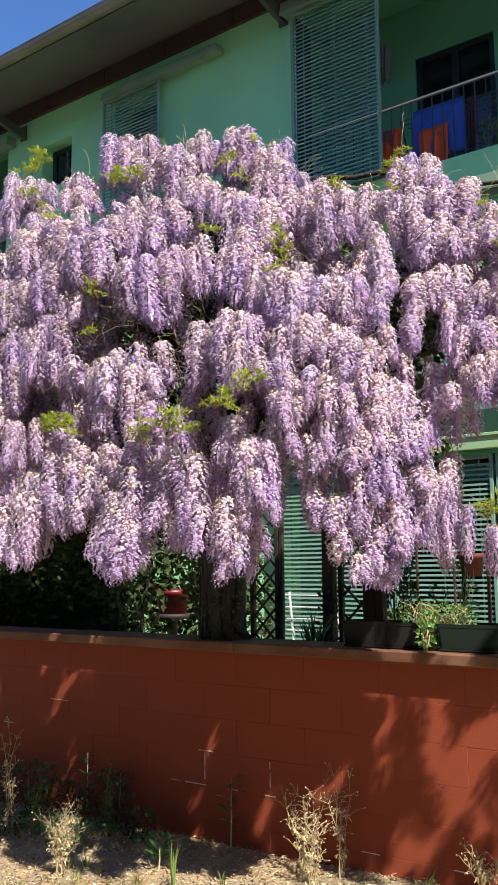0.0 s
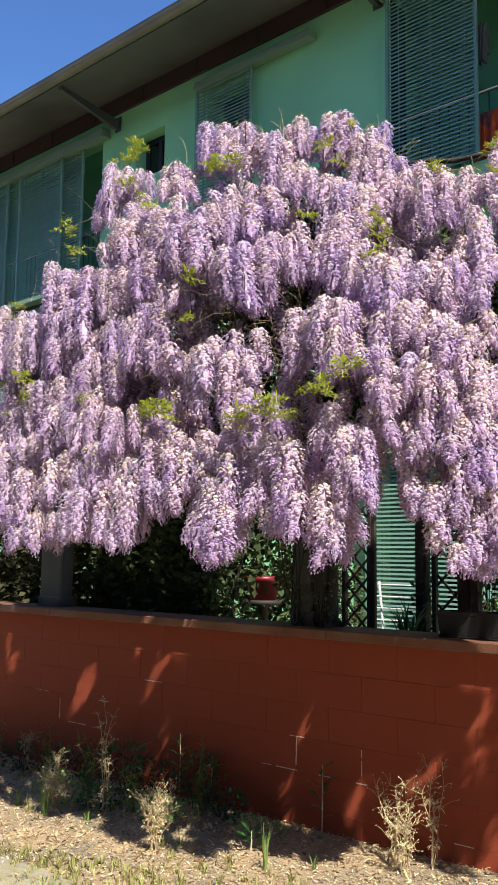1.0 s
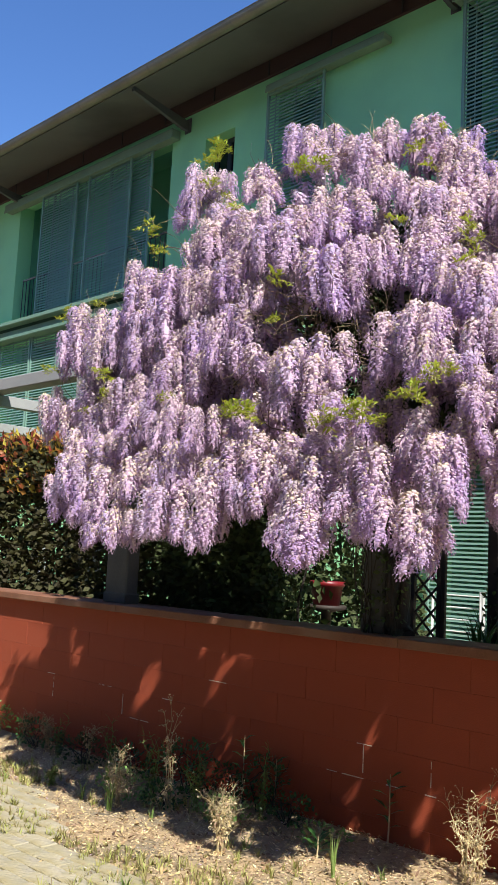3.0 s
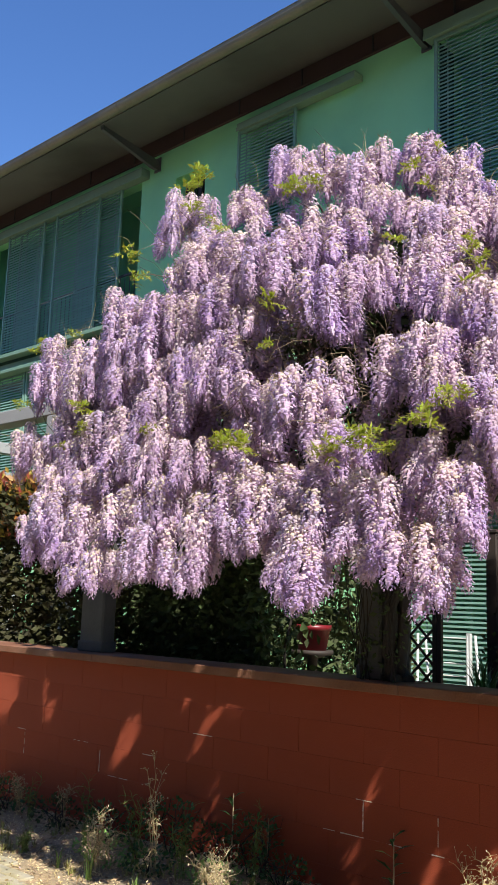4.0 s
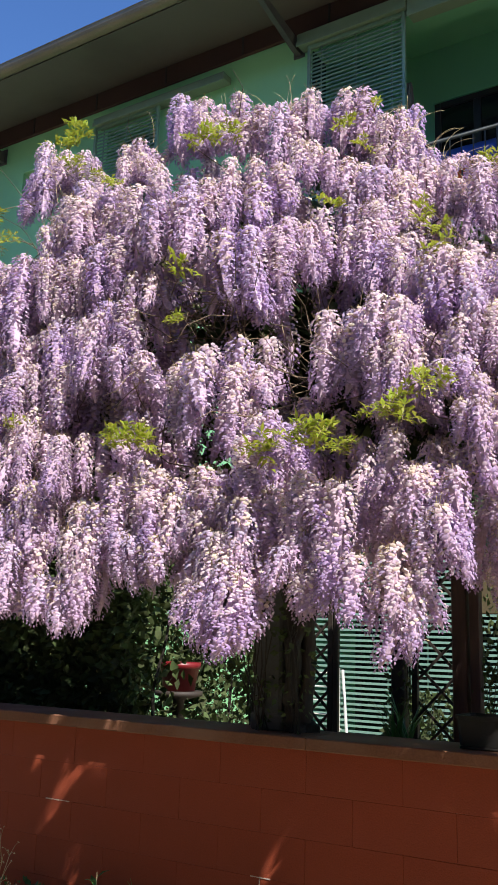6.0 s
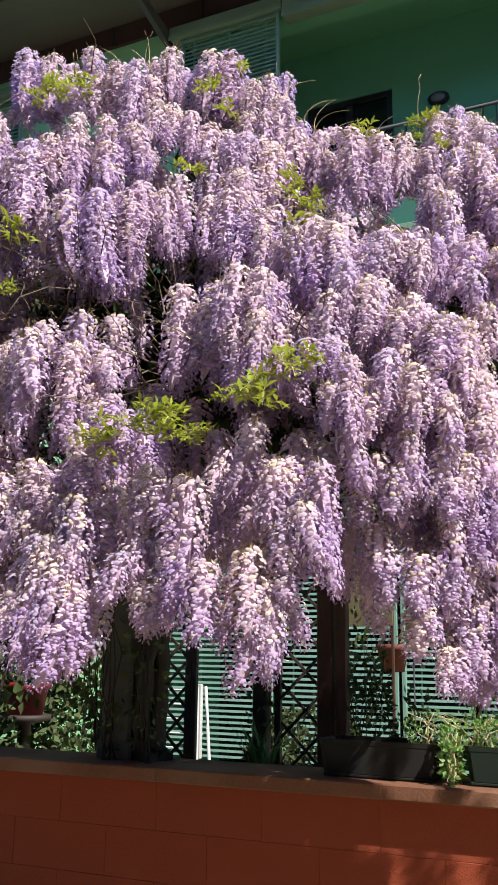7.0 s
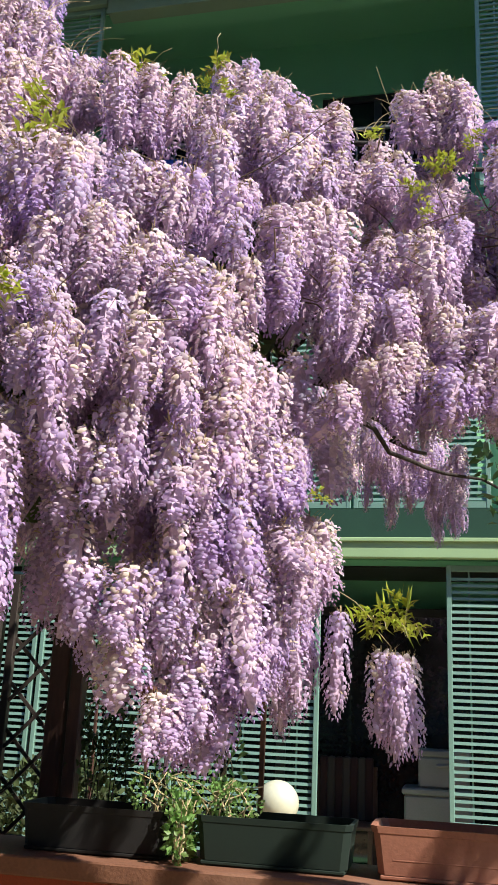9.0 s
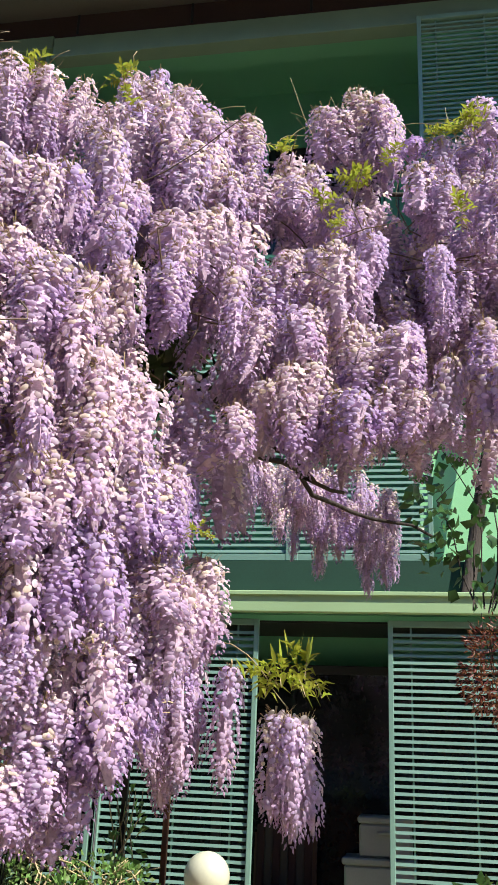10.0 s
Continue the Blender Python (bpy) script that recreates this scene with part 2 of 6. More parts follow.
def part(name, bm, mat, parent, label="", at=None, smooth=False):
    me = bm if isinstance(bm, bpy.types.Mesh) else mesh_of(name, bm, mat, smooth)
    ob = new(name, me)
    ob.parent = parent
    if at is not None:
        ob.matrix_basis = at if isinstance(at, Matrix) else Matrix.Translation(at)
    if label:
        ob["label"] = label
    return ob


def thing(name, at, label, category, group="", kind=""):
    ob = new(name)
    ob.empty_display_size = 0.1
    ob.matrix_basis = at if isinstance(at, Matrix) else Matrix.Translation(at)
    return tagged(ob, label, category, group, kind)


def structure(name, bm, mat, label, category, smooth=False):
    return tagged(new(name, mesh_of(name, bm, mat, smooth)), label, category, kind="structure")


def box(x0, y0, z0, x1, y1, z1, bevel=0.0, bm=None, mi=0):
    bm = bm or bmesh.new()
    r = bmesh.ops.create_cube(bm, size=1.0)
    vs = r["verts"]
    for v in vs:
        v.co = ((x0 + x1) / 2 + v.co.x * (x1 - x0), (y0 + y1) / 2 + v.co.y * (y1 - y0), (z0 + z1) / 2 + v.co.z * (z1 - z0))
    fs = {f for v in vs for f in v.link_faces}
    for f in fs:
        f.material_index = mi
    if bevel:
        es = list({e for v in vs for e in v.link_edges})
        bmesh.ops.bevel(bm, geom=es, offset=bevel, segments=1, affect="EDGES")
    return bm


def tube(points, radii, sides=8, bm=None, mi=0):
    """A round tapering limb along points."""
    bm = bm or bmesh.new()
    pts = [Vector(p) for p in points]
    if not isinstance(radii, (list, tuple)):
        radii = [radii] * len(pts)
    rings = []
    for i, p in enumerate(pts):
        way = (pts[min(i + 1, len(pts) - 1)] - pts[max(i - 1, 0)]).normalized()
        a = way.orthogonal().normalized() if abs(way.z) > 0.9 else way.cross(Vector((0, 0, 1))).normalized()
        b = way.cross(a)
        rings.append([bm.verts.new(p + radii[i] * (math.cos(k * 2 * math.pi / sides) * a + math.sin(k * 2 * math.pi / sides) * b)) for k in range(sides)])
    for r0, r1 in zip(rings, rings[1:]):
        for k in range(sides):
            f = bm.faces.new((r0[k], r0[(k + 1) % sides], r1[(k + 1) % sides], r1[k]))
            f.material_index = mi
            f.smooth = True
    for ring in (rings[0], rings[-1]):
        if len(set(ring)) == sides:
            f = bm.faces.new(ring)
            f.material_index = mi
    return bm


def lathe(profile, sides=20, bm=None, mi=0):
    """A turned form from (radius, height) pairs."""
    bm = bm or bmesh.new()
    rings = [[bm.verts.new((r * math.cos(k * 2 * math.pi / sides), r * math.sin(k * 2 * math.pi / sides), z)) for k in range(sides)] for r, z in profile]
    for r0, r1 in zip(rings, rings[1:]):
        for k in range(sides):
            f = bm.faces.new((r0[k], r0[(k + 1) % sides], r1[(k + 1) % sides], r1[k]))
            f.material_index = mi
            f.smooth = True
    bm.faces.new(rings[0]), bm.faces.new(rings[-1])
    bmesh.ops.recalc_face_normals(bm, faces=bm.faces)
    return bm


def pierced(x0, x1, z0, z1, y0, y1, holes):
    """A wall slab with openings through it, in cells that share their edges."""
    xs = sorted({x0, x1, *(v for h in holes for v in h[:2])})
    zs = sorted({z0, z1, *(v for h in holes for v in h[2:])})
    solid = {}
    for i in range(len(xs) - 1):
        for k in range(len(zs) - 1):
            cx, cz = (xs[i] + xs[i + 1]) / 2, (zs[k] + zs[k + 1]) / 2
            solid[i, k] = not any(h[0] < cx < h[1] and h[2] < cz < h[3] for h in holes)
    bm = bmesh.new()
    verts = {}

    def vert(x, y, z):
        key = (round(x, 4), y, round(z, 4))
        if key not in verts:
            verts[key] = bm.verts.new((x, y, z))
        return verts[key]

    for (i, k), full in solid.items():
        if not full:
            continue
        xa, xb, za, zb = xs[i], xs[i + 1], zs[k], zs[k + 1]
        bm.faces.new([vert(xa, y0, za), vert(xb, y0, za), vert(xb, y0, zb), vert(xa, y0, zb)])
        bm.faces.new([vert(xa, y1, za), vert(xa, y1, zb), vert(xb, y1, zb), vert(xb, y1, za)])
        if not solid.get((i - 1, k)):
            bm.faces.new([vert(xa, y0, za), vert(xa, y0, zb), vert(xa, y1, zb), vert(xa, y1, za)])
        if not solid.get((i + 1, k)):
            bm.faces.new([vert(xb, y0, za), vert(xb, y1, za), vert(xb, y1, zb), vert(xb, y0, zb)])
        if not solid.get((i, k - 1)):
            bm.faces.new([vert(xa, y0, za), vert(xa, y1, za), vert(xb, y1, za), vert(xb, y0, za)])
        if not solid.get((i, k + 1)):
            bm.faces.new([vert(xa, y0, zb), vert(xb, y0, zb), vert(xb, y1, zb), vert(xa, y1, zb)])
    return bm


# ---- ground ----
def ground_height(x, y):
    return 0.015 + 0.02 * max(-8.0, min(x, 3.0)) + 0.012 * noise.noise((x * 0.9, y * 0.9, 0)) + 0.008 * noise.noise((x * 4, y * 4, 3))


def build_ground():
    bm = bmesh.new()
    far = [-400, -120, -40, -18, -12]
    xs = sorted({*far, *[-9 + 0.15 * i for i in range(94)], *[-v for v in far]})
    ys = sorted({-400, -120, -40, -15, *[-8 + 0.15 * i for i in range(56)], 0.6, 2, 6, 12, 40, 120, 400})
    grid = [[bm.verts.new((x, y, ground_height(x, y) if -12 < x < 8 and -9 < y < 1 else 0.015 + 0.02 * max(-8.0, min(x, 3.0)))) for y in ys] for x in xs]
    for i in range(len(xs) - 1):
        for k in range(len(ys) - 1):
            f = bm.faces.new((grid[i][k], grid[i + 1][k], grid[i + 1][k + 1], grid[i][k + 1]))
            f.smooth = True
    structure("ground", bm, M["soil"], "dry sunlit soil with straw and dirt", "ground")


build_ground()
# added out of view; only acts on the light that reaches the wall
structure("wall_unseen_behind", box(-40, -9.4, -0.3, 30, -9.1, 10.5), M["concrete"], "unseen grey wall added behind the camera", "wall")


# ---- boundary wall ----
WALL_L, WALL_R = -13.225, 6.0
COURSE, BLOCK = 0.18, 0.44


def build_wall():
    core = box(WALL_L, 0.0035, -0.4, WALL_R, 0.2, 1.0)
    wall = structure("wall_boundary", core, M["mortar"], "low terracotta-painted block wall with recessed joints", "wall")
    block = mesh_of("block", box(-BLOCK / 2 + 0.0003, 0, -COURSE / 2 + 0.0003, BLOCK / 2 - 0.0003, 0.05, COURSE / 2 - 0.0003, 0.0015), M["block"])
    near, rest = [], bmesh.new()
    for row in range(6):
        z = 0.01 + row * COURSE
        x = WALL_L + (0.0 if row % 2 else 0.22) - BLOCK
        while x < WALL_R:
            cx = x + BLOCK / 2
            x += BLOCK
            y = 0.0004 * math.sin(cx * 37 + row * 5)
            if -6.0 < cx < 2.4:
                near.append((cx, y, z))
            else:
                box(cx - BLOCK / 2 + 0.003, y, z - COURSE / 2 + 0.003, cx + BLOCK / 2 - 0.003, y + 0.05, min(z + COURSE / 2 - 0.003, 1.0), 0.0, rest)
    for cx, y, z in near:
        part("block", block, None, wall, at=(cx, y, z))
    ob = part("far_blocks", rest, M["block"], wall)
    ob["kind"] = "stuff"
    cope = mesh_of("coping_slab", box(-1.2495, -0.066, 0, 1.2495, 0.27, 0.052, 0.005), M["coping"])
    i = 0
    x = WALL_L + 1.1
    while x < WALL_R:
        part("coping_slab", cope, None, wall, at=pose(x, 0.0015 * math.sin(i * 3.1), 1.0 + 0.001 * math.sin(i * 5.3), 0, 0, 0.04 * math.sin(i * 2.3)))
        x += 2.5
        i += 1
    # places where the paint has fallen from the joints
    r = random.Random(4)
    for x, z, w, h in ((-1.38, 0.28, 0.26, 0), (-1.125, 0.285, 0, 0.17), (-1.17, 0.46, 0.1, 0), (-0.685, 0.32, 0, 0.13), (-0.72, 0.28, 0.08, 0), (-0.98, 0.28, 0.1, 0),
                       (-4.3, 0.46, 0.13, 0), (-4.2, 0.29, 0, 0.15), (-3.6, 0.46, 0.16, 0), (-3.3, 0.29, 0, 0.14), (-3.2, 0.28, 0.2, 0), (-2.86, 0.46, 0.1, 0), (-2.4, 0.64, 0.16, 0), (0.3, 0.1, 0.2, 0), (-0.15, 0.1, 0.12, 0)):
        bm = bmesh.new()
        n = 7
        for k in range(n):
            if r.random() < 0.15:
                continue
            a = 0.0012 + 0.0018 * r.random()
            if w:
                box(x + w * k / n, -0.002, z - a, x + w * (k + 1) / n, 0.004, z + a, 0.0, bm)
            else:
                box(x - a, -0.002, z + h * k / n, x + a, 0.004, z + h * (k + 1) / n, 0.0, bm)
        part("bare_joint", bm, M["chalk"], wall, "pale joint where the paint has fallen away")
    return wall


build_wall()

# ---- house ----
FACE = 4.38


def build_house():
    holes = [(-13.26, -8.71, 5.5, 7.9), (-7.92, -7.28, 6.95, 7.62), (-6.4, -5.57, 5.6, 7.79), (-3.4, 2.4, 5.6, 7.9),
             (-13.5, -9.6, 2.9, 5.2), (-3.3, 1.15, 2.95, 5.1), (-3.65, 2.4, 0.2, 2.574)]
    structure("wall_facade", pierced(-22, 9, -0.2, 8.42, FACE, FACE + 0.3, holes), M["plaster"], "pale green plastered house wall with loggia openings", "wall")
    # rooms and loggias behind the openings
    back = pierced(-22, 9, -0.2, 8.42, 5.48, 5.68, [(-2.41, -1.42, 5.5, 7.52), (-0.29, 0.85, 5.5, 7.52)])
    structure("wall_loggia_back", back, M["plaster_shade"], "green back wall of the loggias, darkened as shade", "wall")
    structure("wall_side_west", box(-22.3, FACE, -0.2, -22, 12, 8.42), M["plaster"], "green house end wall", "wall")
    structure("wall_side_east", box(9, FACE, -0.2, 9.3, 12, 8.42), M["plaster"], "green house end wall", "wall")
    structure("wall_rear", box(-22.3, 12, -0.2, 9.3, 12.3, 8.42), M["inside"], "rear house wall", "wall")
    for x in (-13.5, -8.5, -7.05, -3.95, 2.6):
        structure("wall_partition", box(x, FACE + 0.3, -0.2, x + 0.2, 5.48, 8.2), M["plaster_shade"], "green partition beside a loggia", "wall")
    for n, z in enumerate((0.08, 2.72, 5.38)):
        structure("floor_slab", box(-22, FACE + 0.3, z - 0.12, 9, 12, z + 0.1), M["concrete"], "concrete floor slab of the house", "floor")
    # thin panels that paint shade on the lintel undersides
    structure("trim_lintel", box(-3.33, FACE + 0.006, 7.888, 2.39, FACE + 0.294, 7.896), M["plaster_shade"], "thin panel under the loggia lintel, shade put into its green", "trim")
    structure("trim_lintel_low", box(-3.64, FACE + 0.006, 2.562, 2.39, FACE + 0.294, 2.570), M["plaster_shade"], "thin panel under the ground floor lintel, shade put into its green", "trim")
    # near-black sheet that paints the dimness under the slab
    structure("ceiling_shade_low", box(-3.39, FACE + 0.302, 2.55, 2.59, 5.47, 2.586), M["joinery"], "near-black sheet standing for shade under the ground floor loggia ceiling", "ceiling")
    # lining sheet that darkens the opening's side like shade
    structure("trim_reveal", box(-3.397, FACE + 0.002, 5.602, -3.385, FACE + 0.298, 7.885), M["shade_green"], "thin lining of the loggia opening, coloured as shade", "trim")
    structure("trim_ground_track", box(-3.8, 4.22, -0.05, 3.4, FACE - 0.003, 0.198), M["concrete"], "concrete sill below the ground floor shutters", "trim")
    # track colour holds the shade of its recess
    structure("trim_lower_track", box(-2.3, 4.225, 2.698, 2.2, FACE - 0.003, 2.93), M["shade_green"], "lower track of the sliding shutters, green darkened as shade", "trim")
    structure("ceiling", box(-22, FACE + 0.3, 8.2, 9, 12, 8.38), M["plaster_shade"], "green loggia ceiling, darkened as shade", "ceiling")


build_house()


def build_eaves():
    bm = bmesh.new()
    a = [(-24, 4.9, 8.49), (-24, 3.27, 8.165), (-24, 3.27, 8.28), (-24, 4.9, 8.66), (-24, 12.5, 10.0), (-24, 12.5, 9.8)]
    l = [bm.verts.new(p) for p in a]
    r = [bm.verts.new((11, p[1], p[2])) for p in a]
    bm.faces.new(l), bm.faces.new(r[::-1])
    for i in range(len(a)):
        bm.faces.new((l[i], l[(i + 1) % len(a)], r[(i + 1) % len(a)], r[i]))
    bmesh.ops.recalc_face_normals(bm, faces=bm.faces)
    structure("roof_eaves", bm, M["soffit"], "grey plastered overhanging eaves of the roof", "roof")
    fas = structure("trim_fascia", box(-22, FACE - 0.05, 8.12, 9, FACE - 0.004, 8.375, 0.006), M["fascia"], "dark brown painted band under the eaves", "trim")
    strap = mesh_of("strap", box(-0.012, -0.012, -0.115, 0.012, 0, 0.115, 0.002), M["joinery"])
    for i in range(26):
        part("strap", strap, None, fas, at=(-21.4 + i * 1.14, FACE - 0.052, 8.25))
    g = thing("gutter", (0, 3.18, 8.215), "weathered metal half-round gutter along the eaves", "gutter")
    bm = bmesh.new()
    prof = [(0.085 * math.cos(t), 0.085 * math.sin(t)) for t in [math.pi + k * math.pi / 8 for k in range(9)]]
    prof = [(prof[0][0] - 0.01, 0.012)] + prof + [(0.085, 0.02)]
    inner = [(x * 0.93, z * 0.93 + 0.002) for x, z in prof[::-1]]
    ring = prof + inner
    l = [bm.verts.new((-24, p[0], p[1])) for p in ring]
    r = [bm.verts.new((11, p[0], p[1])) for p in ring]
    for i in range(len(ring)):
        bm.faces.new((l[i], l[(i + 1) % len(ring)], r[(i + 1) % len(ring)], r[i]))
    bm.faces.new(l), bm.faces.new(r[::-1])
    bmesh.ops.recalc_face_normals(bm, faces=bm.faces)
    part("trough", bm, M["gutter"], g)
    bm = bmesh.new()
    for t0, t1 in zip(range(8), range(1, 9)):
        pa, pb = [(math.pi + t * math.pi / 8) for t in (t0, t1)]
        q = [bm.verts.new((x, 0.089 * math.cos(t), 0.089 * math.sin(t))) for x, t in ((-0.018, pa), (0.018, pa), (0.018, pb), (-0.018, pb))]
        bm.faces.new(q)
    bmesh.ops.remove_doubles(bm, verts=bm.verts, dist=1e-4)
    collar = mesh_of("collar", bm, M["gutter"])
    for i in range(21):
        part("collar", collar, None, g, at=(-22.985 + i * 1.69, 0, 0.0))
    # steel brackets that carry the eaves
    for x in (-17.9, -13.12, -8.34, -3.56):
        b = thing("eaves_bracket", (x, FACE - 0.004, 7.995), "grey steel bracket carrying the eaves", "bracket", "eaves brackets")
        bm = bmesh.new()
        side = [(0, -0.12), (-0.12, -0.12), (-1.08, 0.10), (-1.08, 0.165), (0, 0.02)]
        l = [bm.verts.new((-0.03, p[0], p[1])) for p in side]
        r = [bm.verts.new((0.03, p[0], p[1])) for p in side]
        bm.faces.new(l), bm.faces.new(r[::-1])
        for i in range(len(side)):
            bm.faces.new((l[i], l[(i + 1) % len(side)], r[(i + 1) % len(side)], r[i]))
        bmesh.ops.recalc_face_normals(bm, faces=bm.faces)
        part("arm", bm, M["steel"], b)
        part("wall_plate", box(-0.07, -0.016, -0.15, 0.07, -0.001, 0.08, 0.004), M["steel"], b)


build_eaves()


def shutter(x0, x1, z0, z1, y=4.28, label="green louvred sliding shutter"):
    """A sliding panel: a frame, thin uprights and tilted slats."""
    w, h = x1 - x0, z1 - z0
    s = thing("shutter", (x0, y, z0), label, "shutter", "louvred shutters")
    part("stile", box(0, -0.02, 0, 0.035, 0.02, h, 0.003), M["frame_green"], s)
    part("stile", box(w - 0.035, -0.02, 0, w, 0.02, h, 0.003), M["frame_green"], s)
    part("rail", box(0.0355, -0.018, 0, w - 0.0355, 0.018, 0.05, 0.003), M["frame_green"], s)
    part("rail", box(0.0355, -0.018, h - 0.045, w - 0.0355, 0.018, h, 0.003), M["frame_green"], s)
    slat = mesh_of("slat", box(0.036, -0.0035, -0.0105, w - 0.036, 0.0035, 0.0105), M["slat"])
    n = int((h - 0.1) / 0.0476)
    for i in range(n):
        part("slat", slat, None, s, at=pose(0, 0, 0.072 + i * 0.0476, -10 + 1.2 * math.sin(i * 7.3 + x0), 0, 0))
    up = mesh_of("upright", box(-0.006, 0.008, 0.05, 0.006, 0.018, h - 0.045), M["frame_green"])
    for f in (0.14, 0.5, 0.86):
        part("upright", up, None, s, at=(w * f, 0, 0))
    return s


for x0, x1, z0, z1, y in ((-12.29, -11.16, 5.52, 7.86, 4.28), (-12.0, -10.86, 5.52, 7.84, 4.335), (-10.82, -9.61, 5.5, 7.83, 4.28), (-10.25, -9.13, 5.5, 7.8, 4.335),
                          (-6.53, -5.48, 5.55, 7.83, 4.28), (-3.394, -2.242, 5.6, 7.88, 4.28), (1.213, 2.36, 5.55, 7.76, 4.14),
                          (-13.59, -12.32, 2.92, 5.25, 4.28), (-12.28, -11.42, 2.92, 5.25, 4.28), (-11.38, -10.3, 2.92, 5.25, 4.28),
                          (-2.15, -0.9, 2.94, 5.1, 4.28), (-0.87, 0.2, 2.94, 5.1, 4.28), (0.22, 1.24, 2.94, 5.1, 4.28),
                          (-3.7, -2.27, 0.2, 2.513, 4.28), (-2.24, -1.16, 0.2, 2.513, 4.28), (-1.13, -0.015, 0.2, 2.513, 4.28), (0.905, 2.05, 0.2, 2.513, 4.28), (2.07, 3.2, 0.2, 2.513, 4.28)):
    shutter(x0, x1, z0, z1, y)


def build_tracks():
    for x0, x1, z0, z1 in ((-13.55, -8.52, 7.79, 7.93), (-6.5, -4.48, 7.82, 7.91), (-3.5, -2.2, 7.885, 8.02), (-2.19, 5.8, 7.77, 7.99), (-13.8, -9.0, 5.25, 5.36), (-3.5, 2.1, 5.12, 5.25)):
        t = thing("shutter_track", (x0, 4.2, z0), "grey-green box track above sliding shutters", "track", "shutter tracks")
        part("cover", box(0, 0, 0, x1 - x0, 0.17, z1 - z0, 0.006), M["track"], t)
        part("lip", box(0, -0.012, -0.025, x1 - x0, -0.001, 0.03, 0.002), M["track"], t)
    t = thing("balcony_edge", (-14.15, 4.05, 5.17), "grey-green balcony edge of two thin shelves over a recess", "ledge", "slab edges")
    part("shelf", box(0, 0, 0.255, 5.55, FACE - 0.003 - 4.05, 0.32, 0.006), M["ledge_green"], t)
    # recess shade is put into this part's colour
    part("recess", box(0.1, 0.17, 0.0605, 5.55, FACE - 0.004 - 4.05, 0.2545), M["shade_green"], t)
    part("shelf", box(-0.1, 0.05, 0.0, 5.55, FACE - 0.003 - 4.05, 0.06, 0.006), M["ledge_green"], t)
    t = thing("balcony_edge", (-3.85, 4.15, 2.545), "pale green painted slab edge with a drip lip", "ledge", "slab edges")
    part("edge", box(0, 0, 0, 9.65, 0.05, 0.15, 0.008), M["trim_green"], t)
    # shade under the slab edge is painted on this soffit
    part("soffit", box(0, 0.0505, 0.035, 9.65, FACE - 0.003 - 4.15, 0.148), M["shade_green"], t)
    part("drip_lip", box(0, -0.02, 0.12, 9.65, -0.001, 0.15, 0.004), M["trim_green"], t)


build_tracks()


def railing(x0, x1, z0, z1, y):
    r = thing("balcony_railing", (x0, y, z0), "grey metal balcony railing with upright bars", "railing")
    w, h = x1 - x0, z1 - z0
    part("handrail", tube([(0, 0, h), (w, 0, h)], 0.021, 8), M["rail"], r)
    part("bottom_rail", tube([(0, 0, 0.08), (w, 0, 0.08)], 0.014, 6), M["rail"], r)
    bar = mesh_of("bar", tube([(0, 0, 0.08), (0, 0, h)], 0.008, 6), M["rail"])
    n = int(w / 0.12)
    for i in range(n + 1):
        part("bar", bar, None, r, at=(w * i / n, 0, 0))
    return r


railing(-3.3, 2.35, 5.5, 6.41, 4.47)
railing(-13.1, -8.75, 5.5, 6.41, 4.47)


def window_unit(name, x0, x1, z0, z1, y, label):
    o = tagged(new(name), label, "window", kind="structure")
    o.location = (x0, y, z0)
    w, h = x1 - x0, z1 - z0
    for a in ((0, 0, 0.07, h), (w - 0.07, 0, w, h), (0.0705, 0, w - 0.0705, 0.09), (0.0705, h - 0.07, w - 0.0705, h), (w / 2 - 0.04, 0.0905, w / 2 + 0.04, h - 0.0705)):
        part("window_frame", box(a[0], 0, a[1], a[2], 0.06, a[3], 0.005), M["joinery"], o)
    for a in ((0.071, w / 2 - 0.041), (w / 2 + 0.041, w - 0.071)):
        part("pane", box(a[0], 0.025, 0.091, a[1], 0.031, h - 0.071), M["glass_dark"], o)
    return o


window_unit("window_1", -7.92, -7.28, 6.95, 7.62, FACE + 0.2, "small dark window set deep in the plaster")
window_unit("window_2", -2.41, -1.42, 5.49, 7.52, 5.5, "dark glazed balcony door in a loggia")
window_unit("window_3", -0.29, 0.85, 5.49, 7.52, 5.5, "dark glazed balcony door in a loggia")
window_unit("window_4", -3.3, 2.35, 0.2, 2.3, 5.3, "dark glazed garden doors under the loggia")



# ---- wisteria ----
rng = np.random.default_rng(7)


SWELL_X, SWELL_Z = (-0.7, -0.25, 0.2, 0.5, 0.7, 1.1), (1.5, 2.0, 2.4, 2.8, 3.2, 3.8)
SWELL = ((-1.37, -1.27, -1.17, -1.15, -1.0, -0.53), (-1.33, -1.3, -1.05, -0.85, -0.62, -0.42), (-1.27, -1.28, -1.1, -0.75, -0.42, -0.2),
         (-0.93, -1.13, -1.0, -0.62, -0.28, 0.1), (-0.79, -0.78, -0.68, -0.45, -0.25, -0.1), (-0.7, -0.7, -0.6, -0.4, -0.22, -0.1))


def canopy_y(x, z):
    """How far out over the wall the flowering face hangs."""
    y = float(np.interp(x, SWELL_X, [np.interp(z, SWELL_Z, row) for row in SWELL]))
    return y + 0.45 * max(0.0, z - 3.8) + 0.25 * min(1.0, max(0.0, -2.0 - x))


RIM = [(1.0 * math.cos(a), 0.42 + 0.62 * math.sin(a), -0.42 * max(0.0, math.sin(a)) - 0.12 * abs(math.cos(a))) for a in [k * math.pi / 4 - math.pi / 2 for k in range(8)]]
